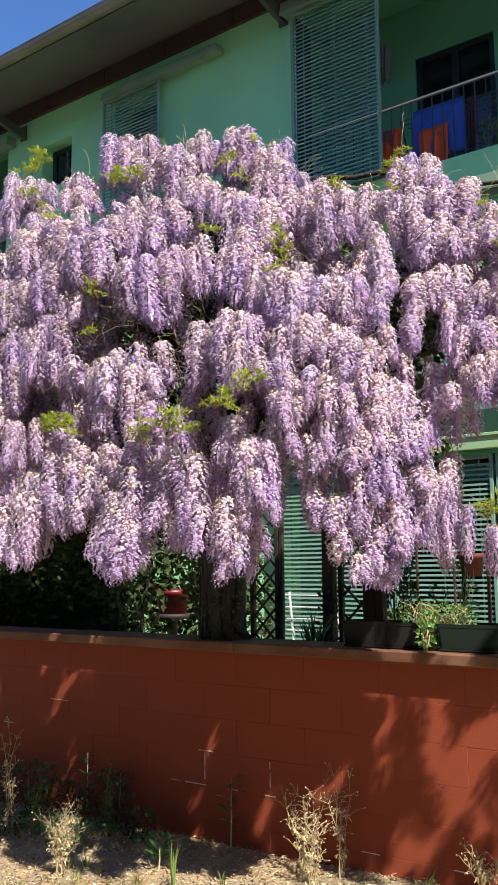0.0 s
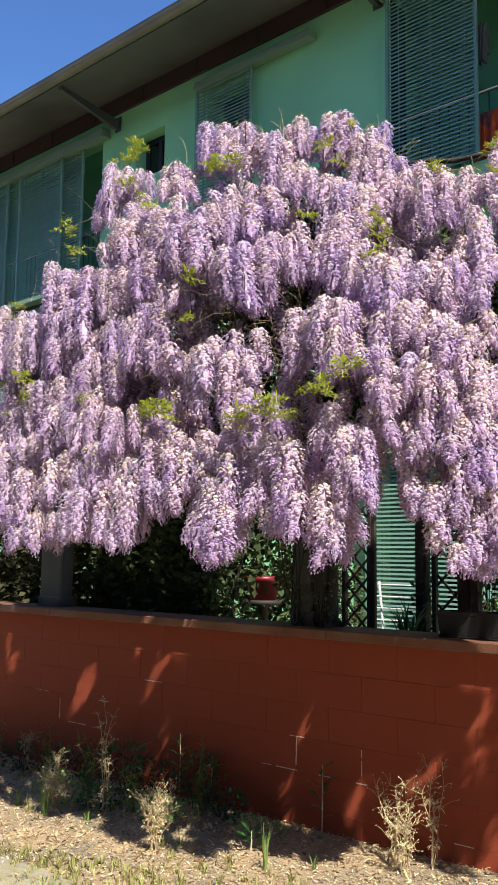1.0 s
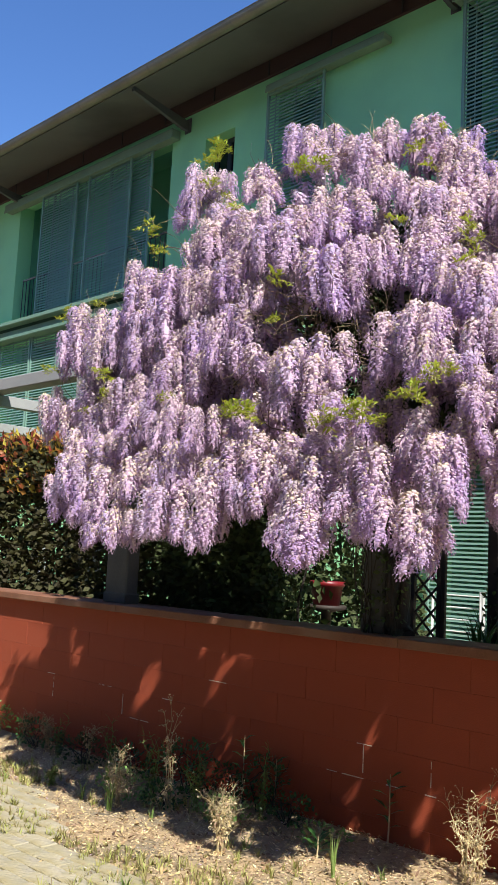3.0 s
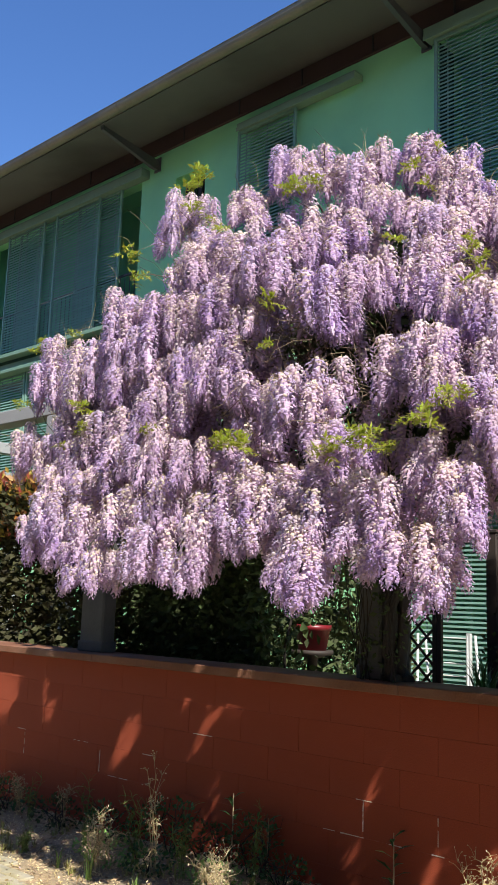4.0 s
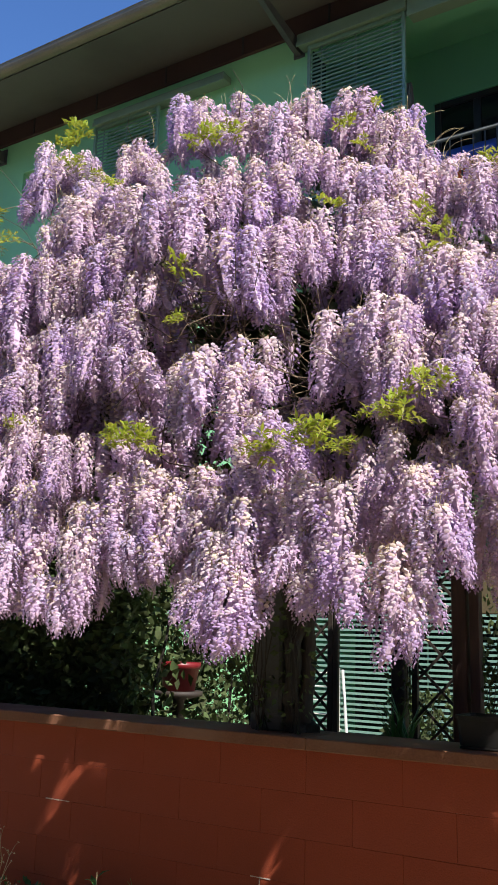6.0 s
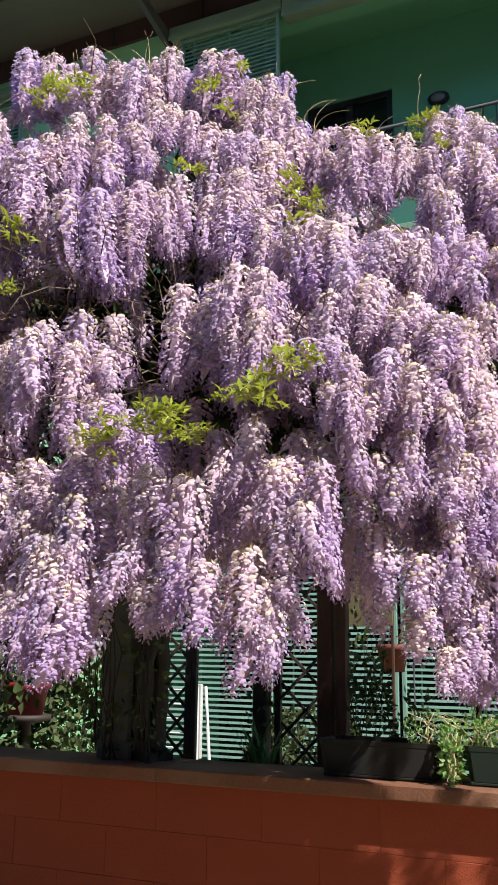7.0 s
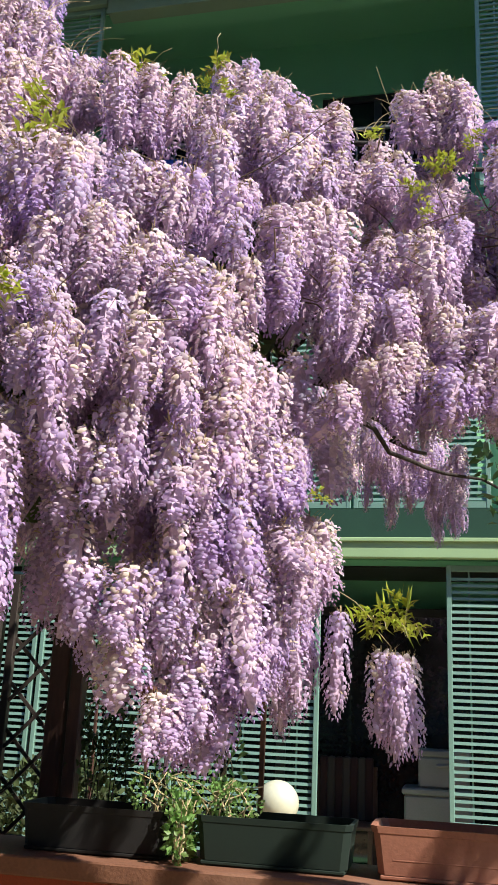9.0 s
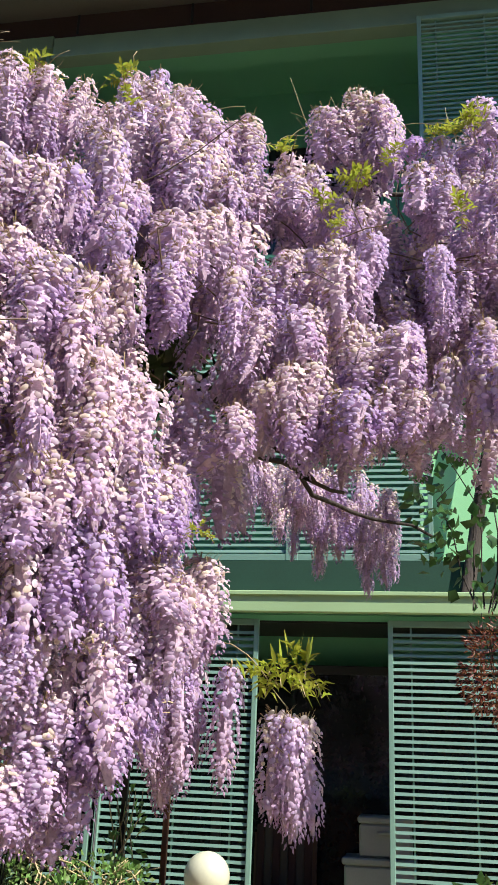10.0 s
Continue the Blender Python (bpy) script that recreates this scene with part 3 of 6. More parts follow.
RIM_SIX = [(1.0 * math.cos(a), 0.42 + 0.62 * math.sin(a), -0.42 * max(0.0, math.sin(a)) - 0.12 * abs(math.cos(a))) for a in [k * math.pi / 3 - math.pi / 2 for k in range(6)]]


def raceme_arrays(seed, length, count, width, detail=2, age=0.5, open_petal=0):
    """One hanging flower spike: vertices, triangles and material slots. Flowers in a spiral, pale when open, violet in bud at the tip."""
    r = np.random.default_rng(seed)
    V, F, S = [], [], []

    def tri(pts, slots, faces):
        base = len(V)
        V.extend(pts)
        for f, s in zip(faces, slots):
            F.append((base + f[0], base + f[1], base + f[2]))
            S.append(s)

    def profile(s):
        return min(1.0, 0.55 + 4.5 * s) * max(0.12, 1 - (max(0.0, s - 0.5) / 0.53) ** 3.0) ** 0.8

    bend = r.normal(0, 0.02, 2)
    grow = (1.0, 1.1, 1.32)[2 - detail]
    for i in range(count):
        s = min(0.995, (i + r.uniform(0, 0.8)) / count)
        a = i * 2.39996 + r.normal(0, 0.2)
        rad = width * profile(s) * r.uniform(0.78, 1.04)
        size = grow * (0.0016 * (1 - s) ** 0.7 + 0.0074) * r.uniform(0.84, 1.14)
        o = np.array([math.cos(a), math.sin(a), 0.0])
        c = np.array([bend[0] * s * s, bend[1] * s * s, -length * s]) + rad * o
        tilt = r.normal(0.2, 0.35) - 0.35 * s
        o2 = o * math.cos(tilt) + np.array([0, 0, math.sin(tilt)])
        side = np.array([-o[1], o[0], 0.0])
        t2 = r.normal(0, 0.3)
        side = side * math.cos(t2) + np.cross(o2, side) * math.sin(t2)
        up = np.cross(o2, side)
        bud = s > 0.9
        deep = s + r.normal(0, 0.15) > 0.22 + 0.5 * age
        tone = 1 if bud or deep else 4 if r.random() < 1.1 * max(0.0, age - 0.3) * (0.75 - s) else open_petal
        if bud:
            # a closed bud: a small drop
            L, w = 1.25 * size, 0.45 * size
            q = c - 0.2 * L * o2
            d = o2 * 0.75 - np.array([0, 0, 0.65])
            tip = q + d * L
            ring = [q + d * L * 0.45 + w * (math.cos(b) * side + math.sin(b) * up) for b in (0.5, 2.6, 4.7)]
            tri([q, *ring, tip], [1] * 6, [(0, 1, 2), (0, 2, 3), (0, 3, 1), (4, 2, 1), (4, 3, 2), (4, 1, 3)])
            continue
        # banner: a broad rounded petal turned up and back
        if detail == 2:
            k = size * r.uniform(0.9, 1.1)
            pts = [c + 0.42 * k * o2 + 0.34 * k * up] + [c + k * (u * side + v * up + w * o2) for u, v, w in RIM]
            tri(pts, [tone] * 8, [(0, j + 1, (j + 1) % 8 + 1) for j in range(8)])
        else:
            pts = [c + 0.42 * size * o2 + 0.34 * size * up] + [c + size * (u * side + v * up + w * o2) for u, v, w in RIM_SIX]
            tri(pts, [tone] * 6, [(0, j + 1, (j + 1) % 6 + 1) for j in range(6)])
        # wings and keel: a small boat thrust forward below it
        if detail:
            p = c - 0.12 * size * up
            wing = 1 if deep or r.random() < 0.65 else open_petal
            pts = [p, p + size * (0.42 * o2 + 0.5 * side - 0.35 * up), p + size * (0.42 * o2 - 0.5 * side - 0.35 * up), p + size * (0.62 * o2 - 0.95 * up), p + size * (0.72 * o2 - 0.3 * up)]
            tri(pts, [wing] * 4, [(0, 1, 4), (4, 1, 3), (4, 3, 2), (0, 4, 2)])
    # bare flower stalks and withered calyces, most at the head of the spike
    for i in range((8, 26, 54)[detail]):
        s = r.uniform(0, 0.16) if i % 3 else r.uniform(0.1, 0.8)
        a = r.uniform(0, 6.28)
        q = np.array([0, 0, -length * s])
        d = np.array([math.cos(a), math.sin(a), r.uniform(-0.5, 0.9)])
        e = q + d * (width * profile(s) + r.uniform(-0.012, 0.004))
        w = 0.0007 * grow
        n = np.array([-math.sin(a), math.cos(a), 0]) * w
        tri([q + n, q - n, e - n * 1.6, e + n * 1.6 + [0, 0, w * 2]], [2, 2], [(0, 1, 2), (0, 2, 3)])
    # the packed calyces and keels inside the spike
    ring = []
    for k in range(6):
        s = k / 5
        q = np.array([bend[0] * s * s, bend[1] * s * s, -length * s * 0.97])
        ring.append([q + width * 0.46 * profile(s) * np.array([math.cos(b), math.sin(b), 0]) * r.uniform(0.8, 1.1) for b in [j * math.pi / 2.5 for j in range(5)]])
    for r0, r1 in zip(ring, ring[1:]):
        for j in range(5):
            tri([r0[j], r0[(j + 1) % 5], r1[(j + 1) % 5], r1[j]], [3, 3], [(0, 1, 2), (0, 2, 3)])
    w = 0.0018
    q0, q1 = np.array([0, 0, 0.015]), np.array([0, 0, -0.02])
    tri([q0 + [w, 0, 0], q0 - [w, 0, 0], q1 + [w, 0, 0], q1 - [w, 0, 0], q0 + [0, w, 0], q0 - [0, w, 0], q1 + [0, w, 0], q1 - [0, w, 0]],
        [2] * 4, [(0, 1, 2), (1, 3, 2), (4, 5, 6), (5, 7, 6)])
    return np.array(V, np.float32), np.array(F, np.int32), np.array(S, np.int32)


def mesh_from(name, V, F, S, mats):
    """A mesh of triangles from arrays."""
    me = bpy.data.meshes.new(name)
    me.vertices.add(len(V))
    me.vertices.foreach_set("co", np.ascontiguousarray(V, np.float32).ravel())
    me.loops.add(3 * len(F))
    me.loops.foreach_set("vertex_index", np.ascontiguousarray(F, np.int32).ravel())
    me.polygons.add(len(F))
    me.polygons.foreach_set("loop_start", np.arange(0, 3 * len(F), 3, dtype=np.int32))
    for m in mats:
        me.materials.append(m)
    me.polygons.foreach_set("material_index", np.ascontiguousarray(S, np.int32))
    me.update(calc_edges=True)
    me.validate()
    me.shade_smooth()
    return me


def joined(items, forms):
    """Copies of forms (arrays) at matrices, in one set of arrays."""
    Vs, Fs, Ss, base = [], [], [], 0
    for k, m in items:
        V, F, S = forms[k]
        a = np.array(m)
        Vs.append(V @ a[:3, :3].T + a[:3, 3])
        Fs.append(F + base)
        Ss.append(S)
        base += len(V)
    return np.concatenate(Vs), np.concatenate(Fs), np.concatenate(Ss)


# clumps of flower spikes: place along the wall, top, drop, breadth
CREST = [
    (-1.96, 3.76, 0.43, 0.12), (-1.14, 3.75, 0.25, 0.24), (-1.81, 3.67, 0.18, 0.18), (-0.81, 3.59, 0.23, 0.09), (-0.33, 3.59, 0.29, 0.10), (-0.39, 3.58, 0.31, 0.10), (-0.51, 3.57, 0.20, 0.19), (-1.34, 3.55, 0.19, 0.15),
    (-0.68, 3.51, 0.20, 0.10), (-0.60, 3.50, 0.32, 0.07), (-1.28, 3.45, 0.13, 0.15), (-0.22, 3.45, 0.40, 0.11), (-0.22, 3.44, 0.22, 0.12), (-0.80, 3.43, 0.13, 0.10), (-0.15, 3.36, 0.26, 0.09), (0.34, 3.33, 0.18, 0.08),
    (-0.47, 3.29, 0.17, 0.12), (-1.35, 3.28, 0.20, 0.18), (0.44, 3.34, 0.22, 0.12), (0.95, 3.25, 0.30, 0.07), (-0.37, 3.24, 0.20, 0.11), (1.01, 3.22, 0.26, 0.07), (-0.05, 3.22, 0.23, 0.12), (0.87, 3.20, 0.20, 0.08),
]
BROW = [
    (-1.33, 3.20, 0.23, 0.20), (1.27, 3.18, 0.20, 0.08), (-0.63, 3.16, 0.28, 0.12), (0.27, 3.16, 0.18, 0.06), (-0.20, 3.15, 0.48, 0.10), (-1.08, 3.15, 0.27, 0.17), (-0.27, 3.14, 0.43, 0.11), (-0.51, 3.14, 0.19, 0.10),
    (0.11, 3.14, 0.29, 0.10), (-1.33, 3.14, 0.25, 0.32), (0.03, 3.13, 0.17, 0.08), (0.57, 3.13, 0.15, 0.07), (-0.90, 3.12, 0.38, 0.25), (0.21, 3.12, 0.25, 0.10), (0.63, 3.11, 0.19, 0.08), (-0.11, 3.10, 0.22, 0.09),
    (-0.68, 3.07, 0.19, 0.14), (-0.37, 3.07, 0.33, 0.14), (0.43, 3.06, 0.18, 0.09), (-1.45, 3.06, 0.47, 0.13), (-0.57, 3.06, 0.19, 0.10), (1.16, 3.01, 0.21, 0.06), (0.51, 3.00, 0.29, 0.10), (-0.14, 3.00, 0.16, 0.05),
]
SHOULDER = [
    (-1.84, 3.00, 0.36, 0.23), (0.80, 2.97, 0.21, 0.08), (-0.24, 2.97, 0.31, 0.08), (-0.75, 2.97, 0.30, 0.10), (1.11, 2.94, 0.18, 0.07), (0.71, 2.93, 0.20, 0.06), (-0.15, 2.93, 0.34, 0.07), (0.85, 2.92, 0.16, 0.05),
    (-1.61, 2.92, 0.44, 0.18), (-2.66, 2.91, 0.44, 0.24), (0.59, 2.91, 0.23, 0.08), (0.37, 2.90, 0.21, 0.06), (-0.28, 2.90, 0.23, 0.06), (-1.34, 2.90, 0.27, 0.14), (1.27, 2.89, 0.20, 0.06), (-0.42, 2.89, 0.22, 0.11),
    (-1.13, 2.88, 0.23, 0.17), (0.66, 2.88, 0.15, 0.07), (1.19, 2.86, 0.16, 0.06), (-0.49, 2.86, 0.36, 0.16), (-1.27, 2.85, 0.29, 0.21), (-0.60, 2.85, 0.29, 0.16), (0.92, 2.83, 0.13, 0.06), (-1.98, 2.79, 0.33, 0.17),
]
UPPER = [
    (-2.25, 2.79, 0.38, 0.22), (0.45, 2.79, 0.21, 0.07), (-0.09, 2.78, 0.18, 0.08), (-0.96, 2.73, 0.17, 0.13), (-0.04, 2.70, 0.21, 0.06), (-1.78, 2.70, 0.35, 0.19), (0.11, 2.68, 0.29, 0.08), (0.18, 2.67, 0.24, 0.08),
    (0.68, 2.66, 0.21, 0.09), (1.10, 2.66, 0.22, 0.07), (1.00, 2.65, 0.15, 0.07), (-1.06, 2.64, 0.23, 0.15), (0.06, 2.63, 0.20, 0.06), (-1.33, 2.62, 0.24, 0.12), (0.53, 2.62, 0.08, 0.06), (0.36, 2.61, 0.17, 0.07),
    (1.25, 2.60, 0.18, 0.04), (0.59, 2.60, 0.18, 0.09), (0.83, 2.60, 0.19, 0.07), (-1.17, 2.60, 0.31, 0.19), (1.16, 2.60, 0.17, 0.06), (0.32, 2.59, 0.22, 0.08), (-1.45, 2.58, 0.36, 0.14), (1.21, 2.58, 0.22, 0.06),
]
CHEST = [
    (-1.62, 2.58, 0.28, 0.15), (0.46, 2.57, 0.14, 0.06), (0.92, 2.57, 0.22, 0.07), (0.42, 2.56, 0.16, 0.05), (-2.24, 2.55, 0.27, 0.16), (-0.25, 2.51, 0.30, 0.10), (0.00, 2.49, 0.37, 0.14), (-0.13, 2.49, 0.29, 0.10),
    (0.64, 2.48, 0.23, 0.07), (0.55, 2.48, 0.17, 0.07), (0.73, 2.48, 0.23, 0.05), (0.26, 2.45, 0.21, 0.06), (-1.29, 2.44, 0.29, 0.12), (-0.96, 2.44, 0.19, 0.18), (0.30, 2.43, 0.23, 0.05), (-2.32, 2.42, 0.30, 0.18),
    (-0.51, 2.42, 0.22, 0.10), (0.87, 2.41, 0.15, 0.05), (-1.52, 2.41, 0.24, 0.12), (0.78, 2.40, 0.19, 0.06), (0.42, 2.39, 0.18, 0.07), (0.21, 2.38, 0.16, 0.07), (0.62, 2.38, 0.11, 0.06), (0.96, 2.38, 0.18, 0.05),
]
MIDDLE_BAND = [
    (0.72, 2.38, 0.19, 0.05), (0.58, 2.38, 0.13, 0.06), (-1.75, 2.37, 0.19, 0.15), (0.70, 2.37, 0.20, 0.05), (1.08, 2.37, 0.20, 0.05), (-2.80, 2.36, 0.23, 0.34), (-1.93, 2.36, 0.28, 0.17), (-0.63, 2.36, 0.36, 0.10),
    (1.24, 2.36, 0.15, 0.04), (-0.74, 2.33, 0.25, 0.08), (1.04, 2.33, 0.15, 0.06), (0.54, 2.32, 0.12, 0.06), (-0.50, 2.31, 0.33, 0.10), (0.38, 2.30, 0.13, 0.06), (-0.44, 2.29, 0.12, 0.07), (0.48, 2.29, 0.15, 0.08),
    (1.15, 2.28, 0.15, 0.06), (0.98, 2.28, 0.10, 0.05), (1.21, 2.27, 0.17, 0.05), (0.89, 2.26, 0.17, 0.05), (0.22, 2.25, 0.08, 0.05), (0.84, 2.25, 0.21, 0.05), (-2.09, 2.22, 0.26, 0.15), (0.54, 2.22, 0.17, 0.06),
]
BREAST = [
    (-1.40, 2.21, 0.31, 0.12), (-1.63, 2.20, 0.21, 0.16), (1.09, 2.20, 0.11, 0.04), (1.03, 2.20, 0.10, 0.05), (0.80, 2.19, 0.13, 0.04), (0.94, 2.19, 0.12, 0.04), (0.37, 2.19, 0.17, 0.06), (0.29, 2.18, 0.14, 0.05),
    (-1.04, 2.18, 0.32, 0.13), (-0.93, 2.17, 0.16, 0.11), (0.75, 2.15, 0.12, 0.04), (0.44, 2.14, 0.18, 0.07), (0.55, 2.14, 0.21, 0.06), (-1.20, 2.13, 0.27, 0.11), (-0.34, 2.12, 0.15, 0.13), (1.19, 2.12, 0.13, 0.04),
    (-0.62, 2.11, 0.19, 0.09), (0.31, 2.10, 0.14, 0.06), (0.58, 2.10, 0.22, 0.05), (0.25, 2.09, 0.10, 0.06), (-2.21, 2.09, 0.41, 0.23), (0.50, 2.07, 0.14, 0.06), (-1.90, 2.07, 0.18, 0.17), (-0.39, 2.04, 0.18, 0.09),
]
WAIST = [
    (-1.77, 2.03, 0.12, 0.13), (0.67, 2.01, 0.17, 0.05), (0.62, 2.01, 0.17, 0.05), (-0.77, 2.00, 0.15, 0.09), (0.40, 1.99, 0.16, 0.05), (0.36, 1.99, 0.18, 0.05), (0.28, 1.99, 0.16, 0.05), (0.09, 1.97, 0.23, 0.08),
    (-1.30, 1.97, 0.27, 0.12), (0.57, 1.97, 0.16, 0.06), (0.15, 1.96, 0.20, 0.06), (-0.39, 1.96, 0.13, 0.09), (-0.84, 1.96, 0.24, 0.14), (-0.55, 1.96, 0.15, 0.08), (0.50, 1.95, 0.16, 0.07), (0.53, 1.94, 0.11, 0.06),
    (-1.58, 1.93, 0.26, 0.17), (-0.17, 1.91, 0.17, 0.08), (0.23, 1.91, 0.20, 0.05), (-0.07, 1.90, 0.31, 0.09), (0.39, 1.89, 0.09, 0.04), (-0.49, 1.89, 0.12, 0.07), (-1.85, 1.88, 0.30, 0.16), (-0.63, 1.88, 0.22, 0.13),
]
LOWER = [
    (-2.64, 1.88, 0.16, 0.08), (-0.98, 1.87, 0.23, 0.16), (0.03, 1.87, 0.13, 0.06), (-0.24, 1.87, 0.23, 0.07), (-1.46, 1.87, 0.14, 0.12), (0.28, 1.86, 0.10, 0.05), (-0.37, 1.86, 0.21, 0.10), (0.59, 1.85, 0.16, 0.07),
    (0.54, 1.85, 0.17, 0.08), (0.49, 1.83, 0.16, 0.06), (0.66, 1.83, 0.17, 0.06), (-2.26, 1.81, 0.22, 0.16), (-1.01, 1.79, 0.31, 0.14), (-0.14, 1.79, 0.20, 0.08), (0.69, 1.79, 0.20, 0.05), (-0.73, 1.78, 0.13, 0.08),
    (-0.52, 1.77, 0.21, 0.11), (-0.83, 1.76, 0.17, 0.12), (0.33, 1.76, 0.17, 0.05), (-0.43, 1.76, 0.20, 0.11), (0.16, 1.76, 0.12, 0.07), (-1.36, 1.75, 0.25, 0.17), (-0.19, 1.75, 0.16, 0.07), (0.46, 1.74, 0.17, 0.05),
]
SKIRT = [
    (-0.70, 1.74, 0.15, 0.10), (0.61, 1.72, 0.25, 0.06), (0.17, 1.72, 0.12, 0.04), (0.28, 1.78, 0.15, 0.05), (0.24, 1.76, 0.15, 0.05), (0.50, 1.71, 0.16, 0.06), (-1.94, 1.70, 0.13, 0.13), (0.41, 1.69, 0.11, 0.06),
    (-0.03, 1.69, 0.19, 0.09), (0.08, 1.69, 0.21, 0.08), (0.57, 1.69, 0.22, 0.06), (0.53, 1.68, 0.17, 0.05), (0.02, 1.65, 0.18, 0.07), (-1.49, 1.64, 0.14, 0.14), (-1.68, 1.64, 0.20, 0.13), (-1.10, 1.64, 0.18, 0.16),
    (0.12, 1.64, 0.25, 0.06), (-0.38, 1.63, 0.24, 0.08), (-0.54, 1.61, 0.13, 0.07), (-1.84, 1.58, 0.12, 0.11), (0.41, 1.60, 0.12, 0.04), (-0.45, 1.58, 0.14, 0.07), (0.51, 1.52, 0.12, 0.04),
]
HEM = [
    (0.50, 3.22, 0.22, 0.09), (0.57, 3.08, 0.20, 0.09), (0.67, 3.12, 0.22, 0.10), (0.38, 3.26, 0.2, 0.12), (0.47, 1.50, 0.13, 0.06), (0.51, 1.60, 0.18, 0.09), (0.50, 1.55, 0.17, 0.07), (0.57, 1.66, 0.20, 0.07), (-0.12, 1.68, 0.18, 0.12), (-0.50, 1.72, 0.31, 0.12), (-0.49, 1.62, 0.22, 0.07), (0.20, 1.80, 0.17, 0.10), (0.15, 1.86, 0.18, 0.08),
]

AGES = (0.25, 0.45, 0.6, 0.75, 0.9, 1.05)


LENGTHS = (0.14, 0.20, 0.29)


def raceme_set(count, detail):
    return [raceme_arrays(11 + k + 50 * c, length, round((count + 5 * (k % 3)) * (length / 0.28) ** 0.9), (0.035, 0.039, 0.043)[c] + 0.003 * (k % 3), detail, AGES[k % 6], 5 if k in (1, 4, 6, 11) else 0)
            for c, length in enumerate(LENGTHS) for k in range(12)]


FORMS, MIDDLE, INNER = raceme_set(215, 2), raceme_set(175, 1), raceme_set(100, 0)
FLOWER = [M["wisteria_pale"], M["wisteria_deep"], M["wisteria_stem"], M["wisteria_heart"], M["wisteria_spent"], M["wisteria_fresh"]]
# gaps in the vine through which the sun reaches the wall
GAPS = [((x, 0.0, z), 0.7 * w - 0.008) for x, z, w in ((-5.55, 0.51, 0.03), (-4.96, 0.46, 0.055), (-4.52, 0.48, 0.02), (-3.91, 0.64, 0.04), (-3.42, 0.6, 0.03), (-3.08, 0.46, 0.055), (-2.95, 0.62, 0.05), (-2.34, 0.62, 0.05),
                                         (-2.26, 0.73, 0.04), (-2.18, 0.42, 0.03), (-2.0, 0.79, 0.025))]
GAPS += [((-2.5, -0.55, 0.2), 0.05), ((-2.12, -0.5, 0.25), 0.03), ((-1.85, -0.75, 0.1), 0.03), ((-1.05, 0.0, 0.55), 0.0), ((-1.12, -0.5, 0.02), 0.03), ((-1.35, -0.6, 0.02), 0.03), ((-0.5, -0.3, 0.02), 0.02), ((0.55, -0.06, 1.05), 0.03), ((0.1, -0.06, 1.05), 0.02), ((0.85, -0.6, 1.55), 0.1), ((0.3, 0.1, 1.24), 0.08), ((0.2, 0.0, 1.12), 0.05), ((0.1, 0.08, 1.24), 0.06), ((0.42, 0.1, 1.24), 0.05), ((0.36, -0.06, 1.03), 0.03), ((0.62, -0.06, 1.03), 0.025), ((-2.3, -0.06, 1.03), 0.02), ((-1.9, -0.06, 1.03), 0.03), ((-1.6, -0.06, 1.03), 0.02)]


def in_gap(p, slack=0.0):
    for a, w in GAPS:
        d = Vector(p) - Vector(a)
        if (d - d.dot(SUN_WAY) * SUN_WAY).length < w + slack:
            return True
    return False


def spike(layer, x, y, z, length, kind=None, lean=11.0, breadth=1.0):
    """One flower spike: its layer, its form of the nearest length and its pose."""
    c = min(range(3), key=lambda k: abs(math.log(length / LENGTHS[k])))
    kind = int(rng.integers(12)) if kind is None else kind % 12
    w = breadth * rng.uniform(0.92, 1.08)
    m = Matrix.Translation((x, y, z)) @ pose(0, 0, 0, rng.normal(0, lean), rng.normal(0, lean), rng.uniform(0, 360)) @ Matrix.Diagonal((w, w, length / LENGTHS[c], 1))
    return layer, 12 * c + kind, m


def in_tunnel(p):
    """Deep gaps among the branches."""
    for a, b, w in TUNNELS:
        a, b = Vector(a), Vector(b)
        f = min(1.0, max(0.0, (Vector(p) - a).dot(b - a) / (b - a).length_squared))
        if (Vector(p) - a.lerp(b, f)).length < w:
            return True
    return False


def in_hollow(x, z, grow=1.0):
    return any((x - a) ** 2 / (w * grow) ** 2 + (z - b) ** 2 / (h * grow) ** 2 < 1 for a, b, w, h in HOLLOWS)


